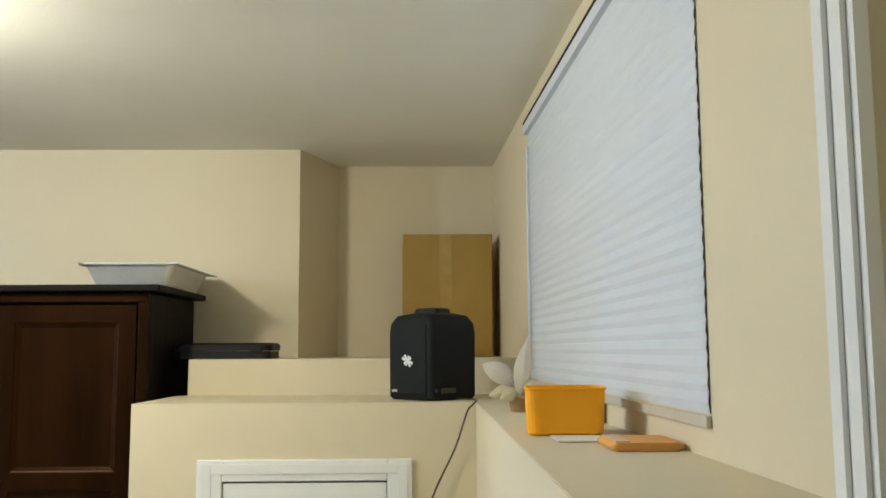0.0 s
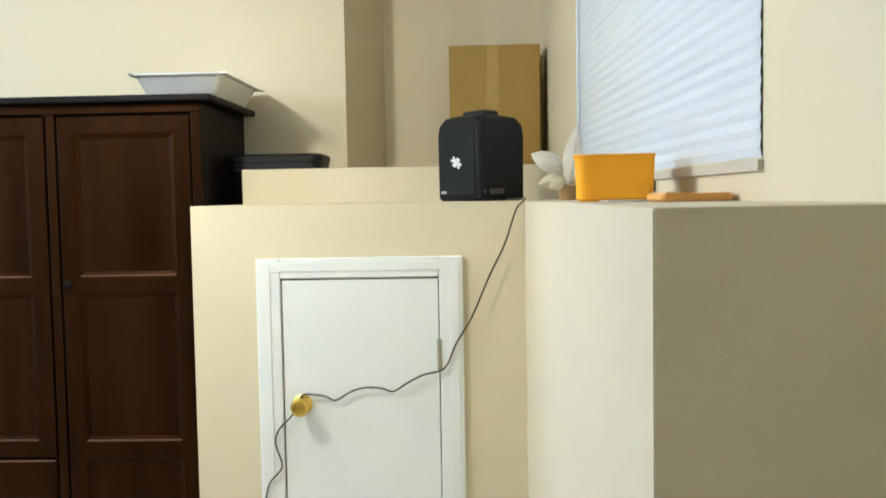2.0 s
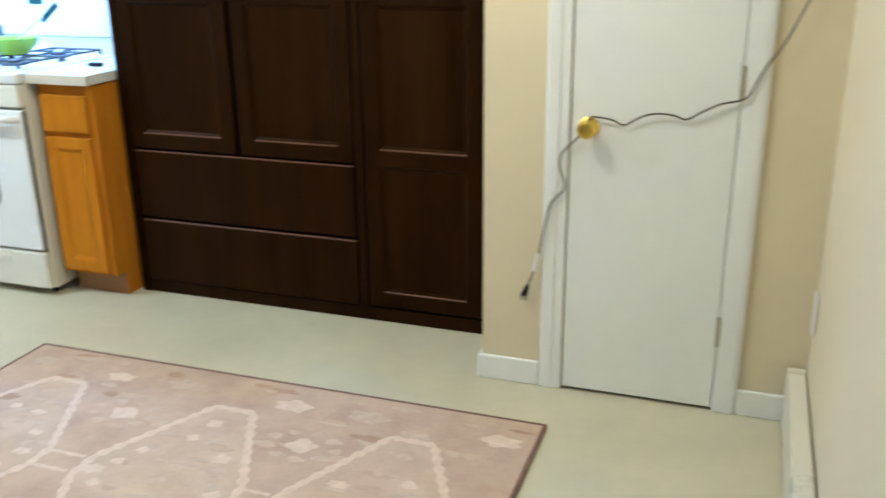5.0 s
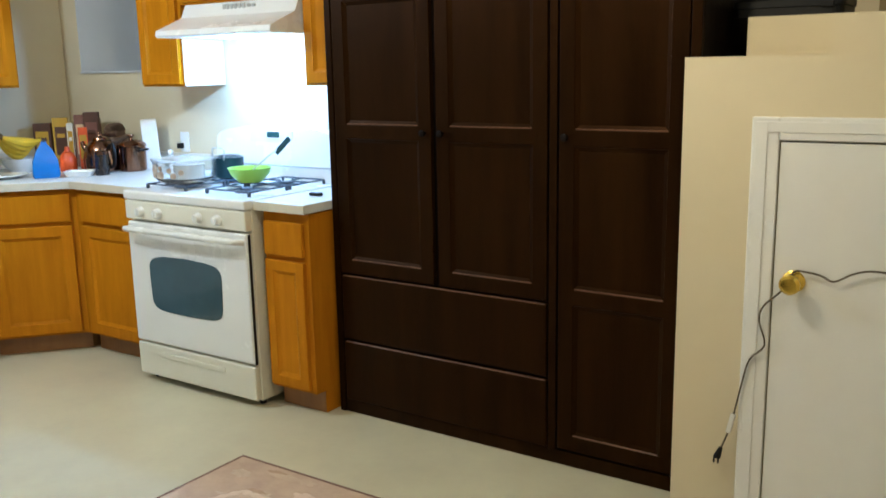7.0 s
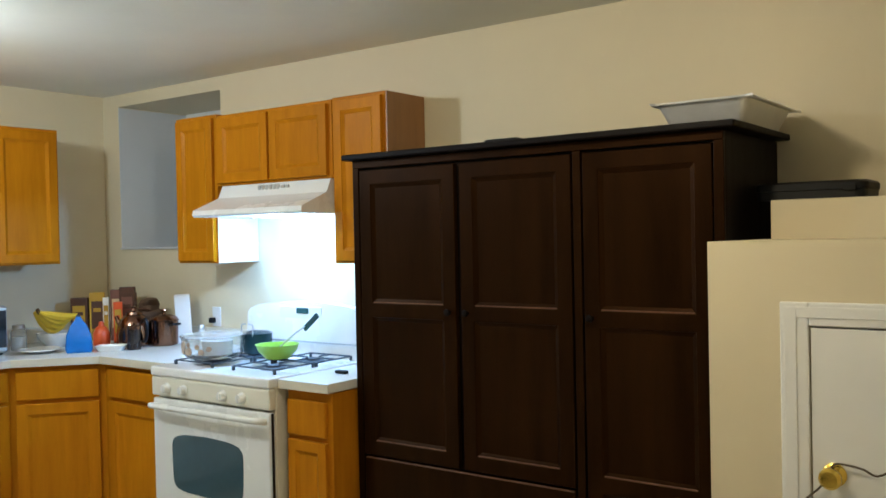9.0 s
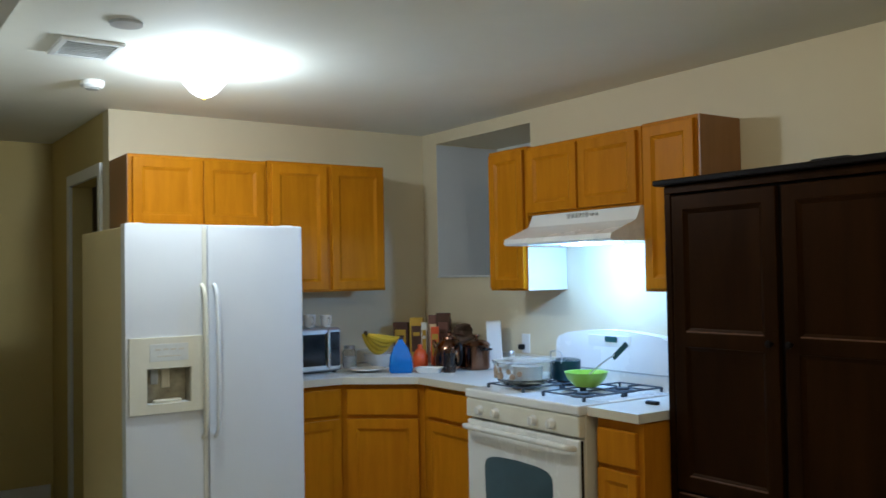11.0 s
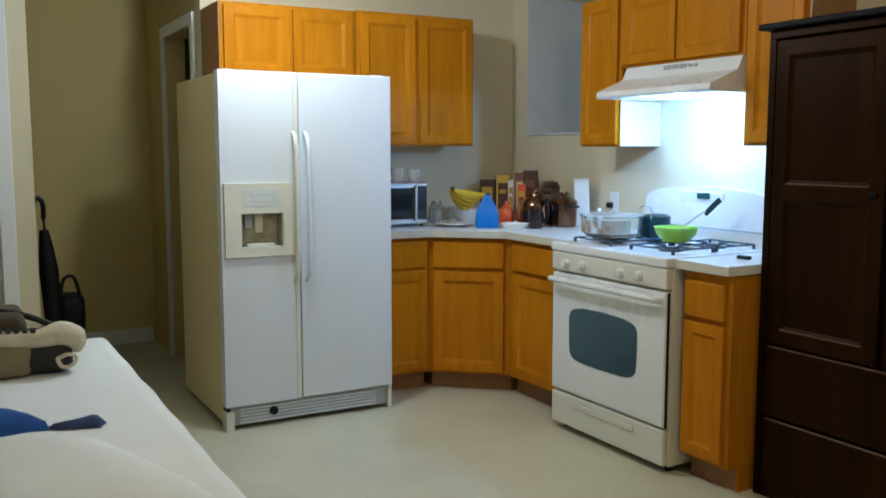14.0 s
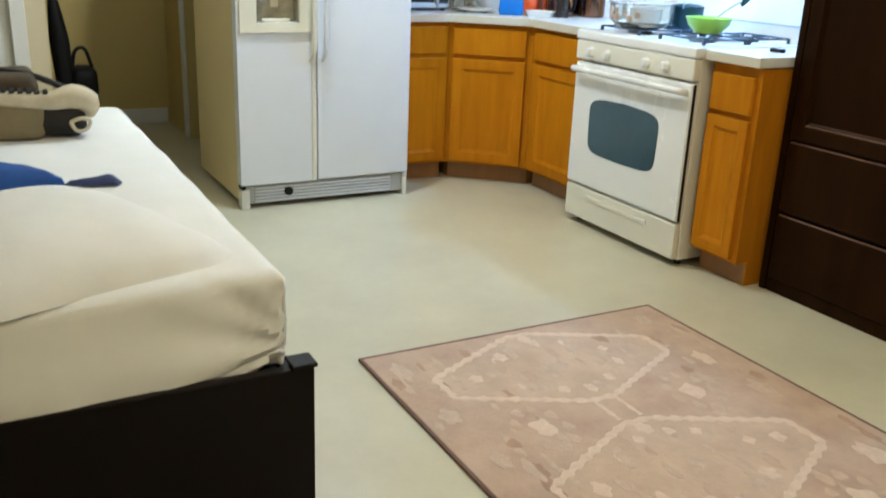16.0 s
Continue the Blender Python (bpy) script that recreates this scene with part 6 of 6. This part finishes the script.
vent = thing("ceiling_vent", (-3.435, 0.91, TOP), "white louvred air vent in the ceiling", "vent")
b = bmesh.new()
for x0, x1, y0, y1 in ((-3.575, -3.295, 0.79, 0.815), (-3.575, -3.295, 1.005, 1.03), (-3.575, -3.55, 0.815, 1.005), (-3.32, -3.295, 0.815, 1.005)):
    block(b, x0, x1, y0, y1, TOP - 0.014, TOP - 0.0005, 0.003)
part("frame", b, TRIM, vent)
part("backing", box(-3.55, -3.32, 0.815, 1.005, TOP - 0.003, TOP - 0.0007), GREY, vent)
for k in range(8):
    x = -3.54 + k * 0.027
    part("slat", box(x, x + 0.018, 0.816, 1.004, -0.001, 0.001, m=Matrix.Translation((0, 0, TOP - 0.008)) @ Matrix.Translation((x, 0, 0)) @ pose(0, 0, 0, 0, 30, 0) @ Matrix.Translation((-x, 0, 0))), TRIM, vent)
det = thing("smoke_detector", (-4.06, 1.08, TOP), "round white smoke detector on the ceiling", "smoke detector")
part("housing", lathe([(0, -0.0005), (0.055, -0.0005), (0.055, -0.022), (0.042, -0.034), (0, -0.036)], (-4.06, 1.08, TOP), 28), TRIM, det, smooth=True)
part("grille_ring", lathe([(0.030, -0.0362), (0.028, -0.040), (0, -0.041)], (-4.06, 1.08, TOP), 20), GREY, det)
single("ceiling_plate", lathe([(0, -0.0005), (0.06, -0.0005), (0.058, -0.010), (0, -0.012)], (-3.0, 0.95, TOP), 28), GREY, (-3.0, 0.95, TOP), "round grey cover plate on the ceiling", "cover plate", smooth=True)

# ---- in the hall ----
um = thing("umbrella", (-5.0, 0.53, 0), "long black folded umbrella leaning in the hall corner", "umbrella")
part("canopy", tube([(-4.98, 0.56, 0.06), (-4.99, 0.545, 0.30), (-5.0, 0.525, 0.70), (-5.0, 0.51, 0.92)], [0.012, 0.045, 0.050, 0.022], 12), UMBRELLA, um, smooth=True)
part("shaft", cyl(0.007, 0.007, (-4.98, 0.56, 0.0), (-5.0, 0.51, 0.99), 8), BLACK, um)
part("hook_handle", tube([(-5.0, 0.51, 0.98), (-5.0, 0.512, 1.05), (-5.0, 0.495, 1.09), (-5.0, 0.47, 1.085), (-5.0, 0.462, 1.05)], 0.013, 8), BLACK, um, smooth=True)
dk = thing("dark_bag", (-5.02, 0.64, 0), "black soft bag standing on the hall floor", "bag")
part("bag_body", cushion(-5.12, -4.92, 0.56, 0.70, 0.002, 0.56, 0.05, 8, 8, 14, 0.02, 6, 9), UMBRELLA, dk, smooth=True)
part("strap", tube([(-5.02, 0.58, 0.55), (-5.02, 0.60, 0.64), (-5.02, 0.65, 0.65), (-5.02, 0.68, 0.55)], 0.010, 8), BLACK, dk, smooth=True)
